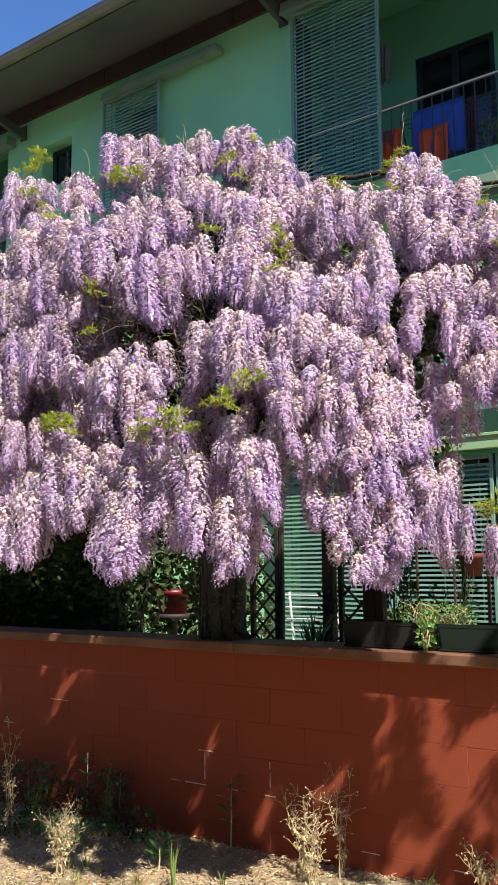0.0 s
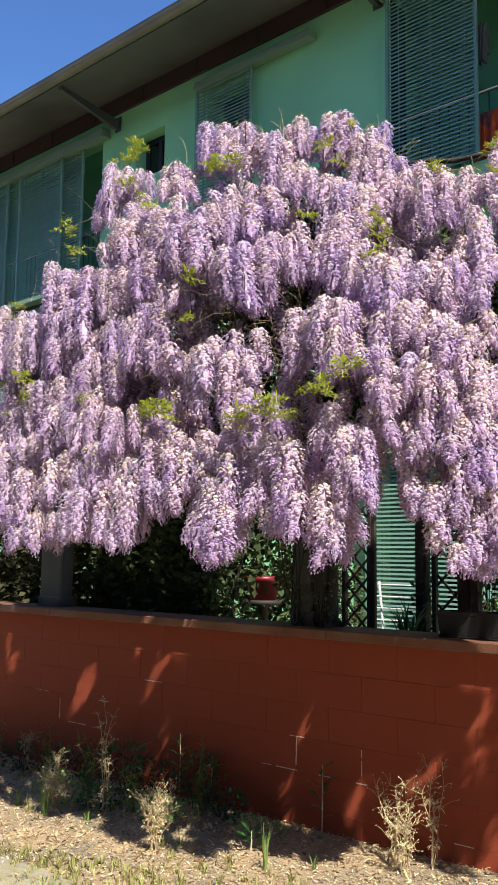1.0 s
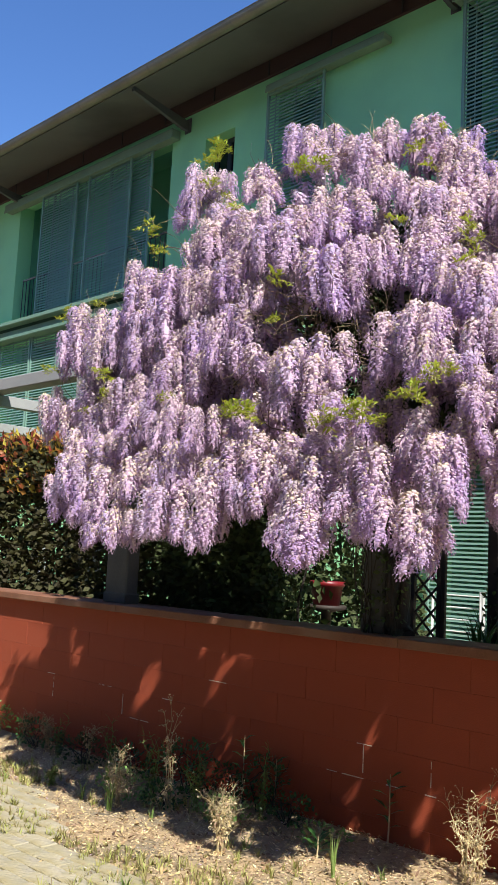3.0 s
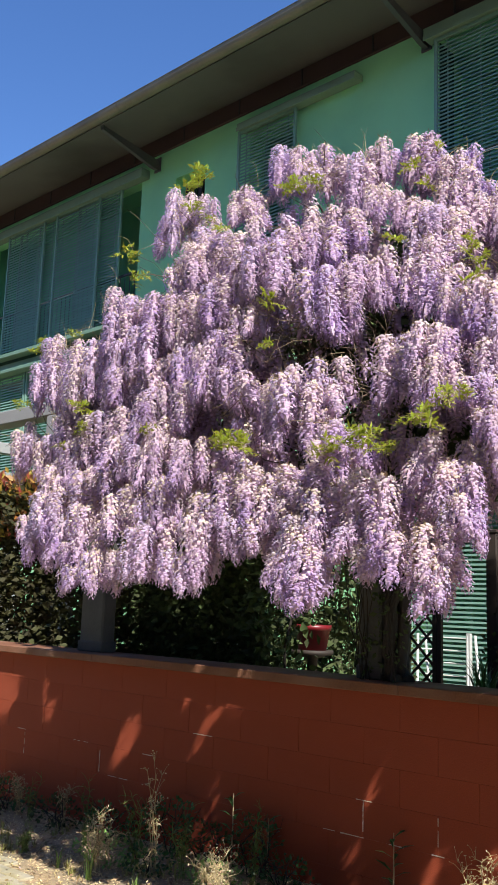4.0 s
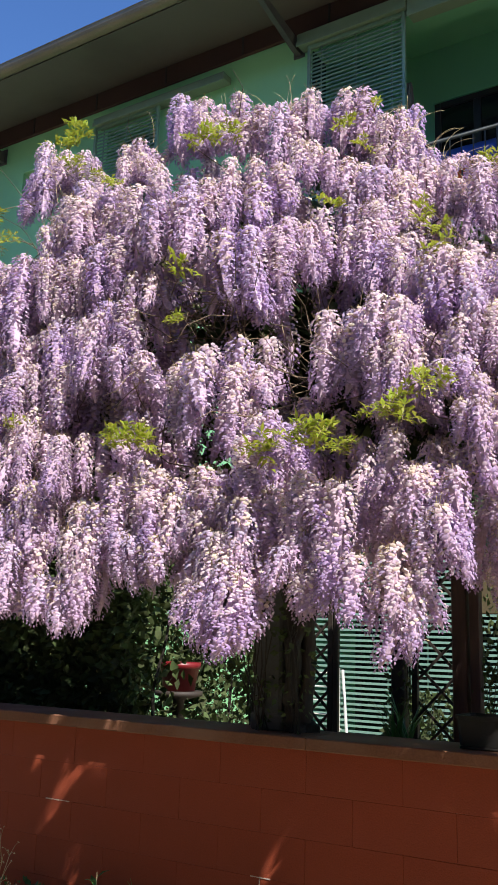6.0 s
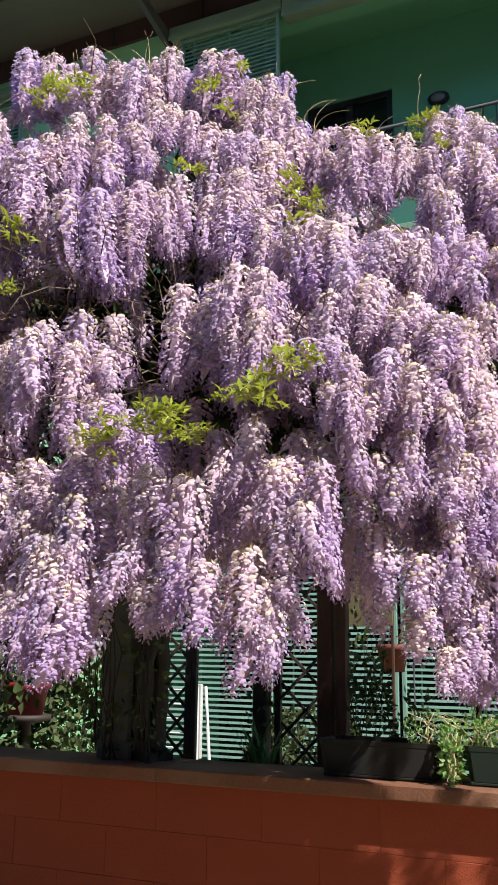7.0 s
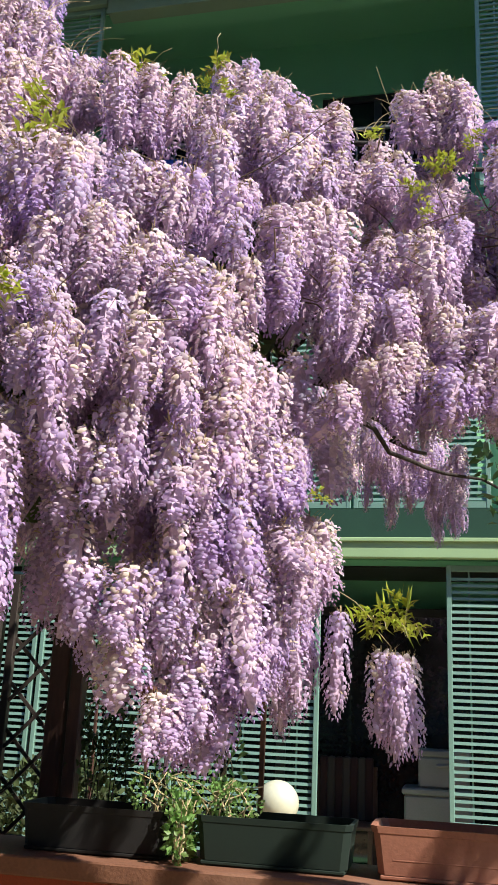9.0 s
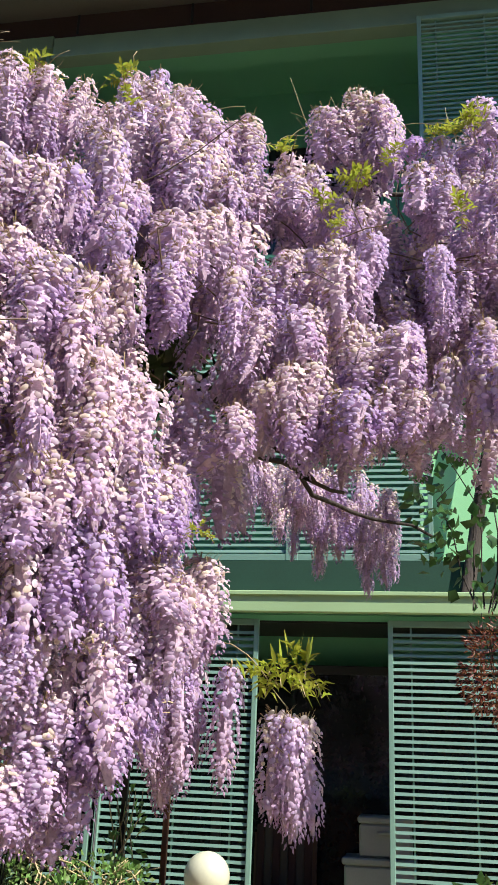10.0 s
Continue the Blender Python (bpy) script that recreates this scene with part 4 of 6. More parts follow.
def place_racemes():
    """Spots for the flower spikes: layer, form and pose."""
    spots = []
    for x, top, drop, wide in CREST + BROW + SHOULDER + UPPER + CHEST + MIDDLE_BAND + BREAST + WAIST + LOWER + SKIRT + HEM:
        n = max(1, round(wide / 0.072))
        tiers = 2 if drop > 0.33 else 1
        form = int(rng.integers(12))
        for t in range(tiers):
            reach = drop if tiers == 1 else 0.62 * drop
            for k in range(n):
                u = (k + 0.5) / n - 0.5
                px = x + u * wide + rng.normal(0, 0.006)
                length = min(0.36, max(0.12, reach)) * rng.uniform(0.88, 1.1)
                pz = top - t * (drop - reach) - (0.25 * wide * (2 * u) ** 2 if t == 0 else 0.0) + rng.normal(0, 0.012)
                py = canopy_y(px, top - 0.5 * drop) - 0.07 * wide / 0.2 * math.cos(u * math.pi) - 0.03 * t + rng.normal(0, 0.012) + 0.02
                fat = min(1.12, max(0.88, wide / n / 0.075))
                if not in_tunnel((px, py, pz - 0.5 * length)) and not any(in_gap((px, py, pz - e * length), 0.03) for e in (0.2, 0.5, 0.8)):
                    spots.append(spike(0, px, py, pz, length, form + int(rng.integers(0, 3)), 6.0, fat))
                # a second spike close behind
                bx, bz, by = px + rng.uniform(-0.05, 0.05), pz + rng.uniform(-0.03, 0.07), py + rng.uniform(0.06, 0.12)
                if not in_hollow(bx, bz - 0.5 * length) and not in_tunnel((bx, by, bz - 0.5 * length)) and not any(in_gap((bx, by, bz - e * length), 0.03) for e in (0.2, 0.5, 0.8)):
                    spots.append(spike(1, bx, by, bz, length * 0.9, None, 8.0, fat))
        # looser spikes that fill out the clump
        for k in range(1 + round(14 * drop * (wide + 0.06))):
            length = min(0.3, max(0.12, 0.8 * drop)) * rng.uniform(0.8, 1.1)
            px, pz = x + rng.uniform(-0.5, 0.5) * (wide + 0.05), top - rng.uniform(0.0, 1.0) * max(0.0, drop - length) - 0.02
            py = canopy_y(px, top - 0.5 * drop) + rng.uniform(-0.03, 0.09)
            if not in_hollow(px, pz - 0.5 * length) and not in_tunnel((px, py, pz - 0.5 * length)) and not any(in_gap((px, py, pz - e * length), 0.03) for e in (0.2, 0.5, 0.8)):
                spots.append(spike(1, px, py, pz, length, None, 7.0))
    # small late spikes that stand along the crest
    for i in range(30):
        x = rng.uniform(-1.3, 1.3)
        z = crest(x) + rng.uniform(-0.06, 0.06)
        y = canopy_y(x, z) + rng.uniform(-0.04, 0.12)
        spots.append(spike(1, x, y, z, rng.uniform(0.09, 0.14), None, 25.0, 0.8))
    # shaded inner layer
    for i in range(1340):
        # from i 1100 on: unseen right extension, added to shade the wall
        x = rng.uniform(-3.0, 1.45) if i < 1100 else rng.uniform(1.35, 2.1) if i < 1270 else rng.uniform(2.1, 3.2)
        lo, hi = hem(x) + (0.34 if x < 0.1 else 0.26), crest(x) - 0.05
        if hi < lo:
            continue
        z = rng.uniform(lo, hi)
        y = canopy_y(x, z) + (rng.uniform(0.14, 0.3) if i < 600 else rng.uniform(0.3, 0.8) if i < 1100 else rng.uniform(0.1, 0.7))
        if (i < 1100 and (in_hollow(x, z - 0.13, 1.1) or in_tunnel((x, y, z - 0.12)))) or any(in_gap((x, y, z - e), 0.05) for e in (0.04, 0.14, 0.24)):
            continue
        spots.append(spike(2, x, y, z, rng.uniform(0.18, 0.3)))
    # unseen loose spikes past the right end, added to streak the wall with shadow
    for i in range(34):
        x, y, z = rng.uniform(1.55, 2.3), rng.uniform(-0.95, -0.5), rng.uniform(2.15, 2.65)
        spots.append(spike(2, x, y, z, rng.uniform(0.2, 0.32)))
    # a fringe of small spikes along the back of the vine
    for i in range(64):
        u = rng.uniform(0, 1)
        spots.append(spike(1, 0.36 + 0.68 * u, rng.uniform(0.85, 1.3), 2.72 - 0.28 * u + rng.uniform(-0.1, 0.08), rng.uniform(0.14, 0.22), None, 5.0, 0.8))
    # hidden spikes back over the garden, added to shade the wall and hedge
    for i in range(260):
        x, y, z = rng.uniform(-3.6, 0.2), rng.uniform(-0.8, 0.5), rng.uniform(2.1, 2.9)
        if x > -2.5 - 1.35 * (y + 1.2) and y > canopy_y(x, z) + 0.4 and not any(in_gap((x, y, z - e), 0.05) for e in (0.04, 0.14, 0.24)):
            spots.append(spike(2, x, y, z, rng.uniform(0.2, 0.3)))
    return spots


def curve_of(pairs):
    xs, zs = [p[0] for p in pairs], [p[1] for p in pairs]
    return lambda x: float(np.interp(x, xs, zs))


crest = curve_of([(-3.1, 2.2), (-2.85, 2.4), (-2.7, 2.85), (-2.4, 2.85), (-2.15, 3.0), (-1.95, 3.65), (-1.8, 3.6), (-1.55, 3.25), (-1.35, 3.5), (-1.2, 3.7), (-0.95, 3.6), (-0.6, 3.52), (-0.3, 3.52), (-0.1, 3.38), (0.05, 3.18), (0.2, 3.15), (0.33, 3.28), (0.5, 3.24), (0.6, 3.08), (0.72, 3.02), (0.85, 3.12), (1.0, 3.22), (1.1, 3.02), (1.3, 3.1), (1.4, 2.85), (2.0, 2.75), (3.4, 2.6)])
hem = curve_of([(-3.1, 2.1), (-2.7, 1.8), (-2.2, 1.62), (-1.9, 1.48), (-1.2, 1.5), (-0.9, 1.55), (-0.45, 1.42), (-0.2, 1.6), (0.1, 1.45), (0.3, 1.55), (0.5, 1.38), (0.65, 1.55), (0.75, 1.9), (0.88, 2.2), (1.2, 2.24), (1.4, 2.3), (2.0, 2.2), (3.4, 2.1)])
TUNNELS = [((0.63, -0.7, 2.27), (0.38, 0.25, 2.70), 0.11), ((0.75, -0.62, 2.13), (0.6, 0.1, 2.42), 0.085)]
HOLLOWS = [(0.75, 2.13, 0.08, 0.07), (0.65, 2.24, 0.05, 0.06), (-0.77, 2.56, 0.20, 0.10), (-0.38, 2.32, 0.10, 0.19), (-0.15, 2.12, 0.13, 0.08), (0.02, 2.08, 0.06, 0.08), (0.48, 2.41, 0.06, 0.09), (0.21, 2.0, 0.04, 0.09), (-0.32, 2.62, 0.09, 0.06), (-1.2, 1.77, 0.08, 0.08)]

wisteria = thing("wisteria", (-1.02, 0.12, 1.05), "old wisteria in full lilac bloom hanging over the wall", "climbing plant")
HOME = wisteria.matrix_basis.inverted()
spots = place_racemes()
front = [s for s in spots if s[0] < 2]
near = sorted((i for i in range(len(front)) if front[i][0] == 0), key=lambda i: -front[i][2].translation.x)[:280]
meshes = [mesh_from("raceme", *f, FLOWER) for f in FORMS]
for i in near:
    part("raceme", meshes[front[i][1]], None, wisteria, at=HOME @ front[i][2])
chosen = set(near)
outer = [(s[1], HOME @ s[2]) for i, s in enumerate(front) if i not in chosen] + [(s[1], HOME @ s[2]) for s in spots if s[0] == 2 and s[2].translation.x > -0.5]
inner = [(s[1], HOME @ s[2]) for s in spots if s[0] == 2 and s[2].translation.x <= -0.5]
for items, forms in ((outer, MIDDLE), (inner, INNER)):
    part("raceme_mass", mesh_from("raceme_mass", *joined(items, forms), FLOWER), None, wisteria, "countless lilac flower spikes")["kind"] = "stuff"


def limb(points, radius, tip, wobble=0.02, seed=1, sides=7, steps=5, bm=None):
    """A crooked tapering branch through points."""
    r = random.Random(seed)
    pts = [Vector(p) for p in points]
    out = []
    for a, b in zip(pts, pts[1:]):
        for k in range(steps):
            p = a.lerp(b, k / steps)
            out.append(p + Vector((r.gauss(0, wobble), r.gauss(0, wobble), r.gauss(0, wobble))))
    out.append(pts[-1])
    n = len(out) - 1
    return tube(out, [radius + (tip - radius) * i / n for i in range(n + 1)], sides, bm)


def local(bm):
    bm.transform(HOME)
    return bm


# trunk: stems twisted round one another beside the post
for k in range(4):
    pts = [(-1.02 + 0.045 * math.cos(2.2 * z + k * 1.6), 0.14 + 0.045 * math.sin(2.2 * z + k * 1.6), z) for z in [0.95 + 0.16 * i for i in range(11)]]
    pts[0] = (-1.02 + 0.08 * math.cos(k * 1.6), 0.14 + 0.08 * math.sin(k * 1.6), 1.045)
    part("trunk", local(limb(pts, 0.042 - 0.004 * k, 0.026, 0.008, 40 + k, 8, 2)), M["bark"], wisteria, "grey-brown twisted woody stem")
for k, (pts, r0) in enumerate((
    ([(-1.0, 0.12, 2.5), (-0.6, 0.1, 2.75), (0.0, 0.3, 2.85), (0.2, 0.3, 2.8), (0.41, 0.32, 2.67), (0.56, 0.35, 2.48), (0.8, 0.7, 2.38), (1.15, 0.9, 2.3)], 0.026),
    ([(-1.0, 0.12, 2.5), (-1.5, -0.2, 2.9), (-2.2, -0.3, 3.1), (-2.9, -0.35, 2.9)], 0.03),
    ([(-1.0, 0.12, 2.5), (-1.1, -0.1, 3.1), (-1.35, -0.3, 3.75)], 0.024),
    ([(-1.0, 0.12, 2.5), (-0.6, -0.3, 2.65), (-0.2, -0.7, 2.4), (0.25, -0.85, 2.25)], 0.024),
    ([(-0.6, 0.1, 2.75), (-0.5, -0.1, 3.2), (-0.3, -0.2, 3.45), (0.4, -0.1, 3.3), (1.0, 0.0, 3.15), (1.5, 0.2, 3.05)], 0.02),
    ([(0.42, 0.5, 2.76), (0.5, 0.1, 2.5), (0.42, -0.3, 2.2), (0.4, -0.45, 1.8)], 0.015),
    ([(0.45, 0.1, 2.55), (0.55, -0.25, 2.3), (0.62, -0.5, 1.95), (0.66, -0.58, 1.76), (0.77, -0.6, 1.70), (0.845, -0.6, 1.61)], 0.0018),
    ([(0.2, 0.3, 2.8), (0.38, 0.0, 2.52), (0.46, -0.08, 2.45), (0.55, -0.1, 2.46), (0.66, -0.12, 2.36), (0.76, -0.12, 2.27), (0.9, 0.0, 2.2)], 0.016),
    ([(0.55, -0.1, 2.46), (0.58, -0.1, 2.6), (0.68, -0.15, 2.72)], 0.008),
    ([(-1.5, -0.2, 2.9), (-1.6, -0.7, 2.6), (-1.4, -1.0, 2.3)], 0.018),
    ([(-1.0, 0.12, 2.5), (-1.05, -0.4, 2.55), (-0.9, -0.9, 2.3)], 0.018),
)):
    part("branch", local(limb(pts, r0, min(0.005, r0 * 0.5), 0.02 if r0 > 0.002 else 0.004, 60 + k)), M["bark" if r0 > 0.002 else "wisteria_stem"], wisteria)


def twig_mass():
    """Thin bare shoots that fill the hollows and stand up from the crest."""
    r = random.Random(5)
    bm = bmesh.new()
    for i in range(450):
        x = r.uniform(-2.9, 1.4)
        z = r.uniform(hem(x) + 0.45, crest(x) - 0.1)
        if i >= 330:
            a, b, w, h = HOLLOWS[2 + i % 2]
            x, z = a + w * r.uniform(-0.9, 0.9), b + h * r.uniform(-0.7, 0.9)
        y = canopy_y(x, z) + r.uniform(0.08, 0.5)
        p = Vector((x, y, z))
        way = Vector((r.uniform(-1, 1), r.uniform(-0.9, 0.3), r.uniform(-0.4, 0.7))).normalized()
        pts = [p]
        for k in range(5):
            way = (way + Vector((r.gauss(0, 0.35), r.gauss(0, 0.35), r.gauss(0, 0.35)))).normalized()
            pts.append(pts[-1] + way * r.uniform(0.04, 0.1))
        tube(pts, [0.0026 - 0.0003 * k for k in range(6)], 4, bm)
    part("twig_mass", local(bm), M["twig"], wisteria, "tangle of thin bare shoots")["kind"] = "stuff"
    bm = bmesh.new()
    for i in range(150):
        x = r.uniform(-2.6, 1.45)
        z = crest(x) - 0.06
        p = Vector((x, canopy_y(x, z) + r.uniform(-0.08, 0.1), z))
        way = Vector((r.uniform(-0.7, 0.7), r.uniform(-0.4, 0.4), 1.0)).normalized()
        turn = r.gauss(0, 0.3)
        pts = [p]
        for k in range(7):
            way = (way + Vector((turn, 0.2 * turn, -0.06 * k * r.uniform(0, 1)))).normalized()
            pts.append(pts[-1] + way * r.uniform(0.013, 0.03))
        tube(pts, [0.0014 - 0.0001 * k for k in range(8)], 4, bm)
    part("tendril_mass", local(bm), M["wisteria_stem"], wisteria, "fine curling tendrils above the crest")["kind"] = "stuff"


twig_mass()


def leaf_spray(seed, leaves=6, leaflets=9, reach=0.12, size=0.046):
    """Young pinnate leaves that spread from one shoot."""
    r = np.random.default_rng(seed)
    V, F, S = [], [], []
    for i in range(leaves):
        a = r.uniform(0, 2 * math.pi)
        lift = r.uniform(0.5, 1.4)
        way = np.array([math.cos(a) * math.cos(lift), math.sin(a) * math.cos(lift), math.sin(lift)])
        p = np.zeros(3)
        side = np.cross(way, [0, 0, 1.0])
        side /= np.linalg.norm(side)
        length = reach * r.uniform(0.7, 1.2)
        n = leaflets // 2
        for k in range(n + 1):
            q = p + way * length * (0.3 + 0.7 * k / n) + np.array([0, 0, -0.5 * length * (k / n) ** 2])
            if k:
                w = 0.0012
                b = len(V)
                V += [last + side * w, last - side * w, q + side * w, q - side * w]
                F += [(b, b + 1, b + 2), (b + 1, b + 3, b + 2)]
                S += [1, 1]
            last = q
            for sgn in ((1, -1) if k < n else (0,)):
                d = (way * (0.55 if sgn else 1.0) + side * sgn * 0.85 + np.array([0, 0, -0.25 + r.normal(0, 0.2)]))
                d /= np.linalg.norm(d)
                wd = np.cross(d, [0, 0, 1.0])
                wd /= np.linalg.norm(wd)
                L = size * r.uniform(0.75, 1.25)
                b = len(V)
                up = np.array([0, 0, 1.0]) * L * 0.06
                V += [q, q + d * L * 0.4 + wd * L * 0.18 + up, q + d * L * 0.4 - wd * L * 0.18 + up, q + d * L * 0.45, q + d * L - up * 2]
                F += [(b, b + 3, b + 1), (b, b + 2, b + 3), (b + 3, b + 4, b + 1), (b + 3, b + 2, b + 4)]
                S += [0, 0, 0, 0]
    return np.array(V, np.float32), np.array(F, np.int32), np.array(S, np.int32)


SPRAYS = [mesh_from("leaf_spray", *leaf_spray(300 + k), [M["young_leaf"], M["wisteria_stem"]]) for k in range(5)]
LEAFY = [
    (-1.98, 3.89), (-1.90, 3.81), (-2.06, 3.85), (-1.64, 3.51), (-1.65, 3.47), (-1.39, 3.32), (-1.18, 3.17), (-2.01, 3.28), (-1.86, 3.20), (-1.79, 3.04), (-1.70, 3.05), (-2.74, 2.92),
    (-2.84, 2.86), (-2.28, 2.84), (-3.02, 2.55), (-2.86, 2.54), (-2.08, 2.40), (-1.98, 2.35), (-1.39, 2.18), (-1.95, 2.24), (-2.14, 2.19), (-0.81, 2.06), (-0.76, 2.03), (-0.86, 2.05),
    (-1.91, 3.80), (-0.95, 3.38), (-0.83, 3.36), (-1.98, 3.94), (-1.89, 3.89), (-0.71, 3.29), (-0.68, 3.30), (-0.80, 3.29), (-0.75, 2.68), (-0.72, 2.48), (-0.35, 3.37), (-0.29, 3.54),
    (-0.83, 2.10), (-0.86, 2.06), (-0.91, 2.09), (-0.79, 2.06),
]
LEAFY_HIGH = [
    (-0.26, 1.99), (-0.18, 2.03), (-0.15, 2.00), (-0.13, 1.98), (-0.10, 2.01), (-0.08, 1.97), (-0.04, 1.96), (-0.30, 1.97), (-0.21, 2.00), (0.17, 2.13), (0.14, 2.12), (0.20, 2.15),
    (0.08, 2.06), (0.06, 2.05), (0.13, 2.03), (-0.30, 3.29), (-0.01, 2.87), (0.09, 2.66), (-0.33, 2.97), (0.14, 3.24), (-0.03, 2.94),
    (0.06, 2.80), (0.33, 3.27), (0.38, 3.13), (0.89, 2.71), (0.93, 2.64), (0.98, 2.82), (0.96, 2.84), (1.24, 3.23), (1.27, 3.25), (1.15, 3.07), (1.20, 3.02), (1.24, 3.04),
    (1.05, 2.93), (1.19, 2.69), (0.72, 1.88), (0.80, 2.96),
]
for i, (x, z) in enumerate(LEAFY + LEAFY_HIGH):
    z = min(z, crest(x) - 0.01) if x > -0.5 else z
    f = (0.55 + 0.3 * ((i * 7) % 5) / 4) * (0.7 if x > 0.2 else 1.0)
    part("leaf_spray", SPRAYS[i % 5], None, wisteria, "yellow-green young leaves", HOME @ pose(x, canopy_y(x, z) - 0.09, z - 0.02, 14 * math.sin(i * 3.3), 10 * math.sin(i * 5.1), i * 77) @ Matrix.Diagonal((0.85 * f, 0.85 * f, 1.3 * f, 1)))
for i, (x, y, z) in enumerate(((0.84, -0.6, 1.62), (0.81, -0.58, 1.61), (0.87, -0.58, 1.62))):
    part("leaf_spray", SPRAYS[i], None, wisteria, "yellow-green young leaves", HOME @ pose(x, y, z, 0, 0, i * 120) @ Matrix.Diagonal((0.6, 0.6, 1.5, 1)))
shoot = [(0.24, -0.25, 3.05), (0.21, -0.08, 3.3), (0.19, 0.0, 3.5), (0.185, 0.0, 3.62), (0.205, 0.0, 3.74)]
part("shoot", local(limb(shoot, 0.003, 0.0012, 0.006, 33, 4)), M["wisteria_stem"], wisteria)
for i, (x, y, z) in enumerate(((0.2, -0.05, 3.36), (0.19, -0.01, 3.44), (0.185, 0.0, 3.52))):
    part("leaf_spray", SPRAYS[i + 1], None, wisteria, "yellow-green young leaves", HOME @ pose(x, y, z, 0, 0, i * 130) @ Matrix.Diagonal((0.5, 0.5, 0.5, 1)))
# flower spikes that hang apart from the mass
APART = [(0.475, -0.88, 1.57, 0.21, 1), (0.50, -0.9, 1.54, 0.18, 0), (0.455, -0.87, 1.55, 0.17, 6), (0.485, -0.93, 1.6, 0.2, 4), (-0.44, -1.3, 1.66, 0.26, 0), (-0.47, -1.3, 1.68, 0.24, 6), (-0.50, -1.28, 1.70, 0.22, 0), (-0.535, -1.27, 1.68, 0.2, 4), (-0.46, -1.33, 1.70, 0.25, 1),
         (0.842, -0.6, 1.60, 0.2, 3), (0.822, -0.6, 1.60, 0.19, 4), (0.878, -0.6, 1.59, 0.2, 0), (0.855, -0.63, 1.59, 0.2, 6), (0.868, -0.57, 1.59, 0.22, 0), (0.055, -1.12, 1.66, 0.25, 2), (0.06, -1.12, 1.60, 0.21, 0),
         (0.60, -0.58, 1.70, 0.28, 0), (0.57, -0.6, 1.72, 0.26, 1), (0.63, -0.6, 1.70, 0.25, 6), (0.61, -0.54, 1.66, 0.25, 7), (0.655, -0.56, 1.72, 0.22, 0), (0.59, -0.53, 1.75, 0.24, 6), (0.735, -0.6, 1.68, 0.22, 6),
         (0.9, 1.15, 2.34, 0.22, 0), (0.96, 1.2, 2.36, 0.2, 1), (0.72, 1.25, 2.42, 0.22, 2), (0.62, 1.2, 2.48, 0.2, 6), (1.0, 1.15, 2.36, 0.18, 7)]
for x, y, z, length, kind in APART:
    _, form, m = spike(0, x, y, z, length, kind, 2.5, 0.72)
    part("raceme", meshes[form], None, wisteria, at=HOME @ m)


# ---- leaves in mass ----
def leaf_mass(count, place, size, seed, droop=0.3, fold=0.12, wide=0.32):
    """Many small folded leaves: four triangles each, from a rule that gives a place and a way to face."""
    r = np.random.default_rng(seed)
    P = np.empty((count, 3))
    N = np.empty((count, 3))
    for i in range(count):
        p, n = place(r)
        P[i], N[i] = p, n
    D = N + r.normal(0, 0.6, (count, 3)) - [0, 0, droop]
    D /= np.linalg.norm(D, axis=1)[:, None]
    W = np.cross(D, r.normal(0, 1, (count, 3)))
    W /= np.linalg.norm(W, axis=1)[:, None]
    U = np.cross(W, D)
    L = (size * r.uniform(0.6, 1.3, count))[:, None]
    V = np.stack([P, P + D * L * 0.45 + W * L * wide + U * L * fold, P + D * L * 0.45 - W * L * wide + U * L * fold, P + D * L * 0.5, P + D * L], 1)
    B = (np.arange(count) * 5)[:, None, None]
    F = np.array([(0, 3, 1), (0, 2, 3), (3, 4, 1), (3, 2, 4)])[None] + B
    return V.reshape(-1, 3), F.reshape(-1, 3), np.zeros(4 * count, np.int32)


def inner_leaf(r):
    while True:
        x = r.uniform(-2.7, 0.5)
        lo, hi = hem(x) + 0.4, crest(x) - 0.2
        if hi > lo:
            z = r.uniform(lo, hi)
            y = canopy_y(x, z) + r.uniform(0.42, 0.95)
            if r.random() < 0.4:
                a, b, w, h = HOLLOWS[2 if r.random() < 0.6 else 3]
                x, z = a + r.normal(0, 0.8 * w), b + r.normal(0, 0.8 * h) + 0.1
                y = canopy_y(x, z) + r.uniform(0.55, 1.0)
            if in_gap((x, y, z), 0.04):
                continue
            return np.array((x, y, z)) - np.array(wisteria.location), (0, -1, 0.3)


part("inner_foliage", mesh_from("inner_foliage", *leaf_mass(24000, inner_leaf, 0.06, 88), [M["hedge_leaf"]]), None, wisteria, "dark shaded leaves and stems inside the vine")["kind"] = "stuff"


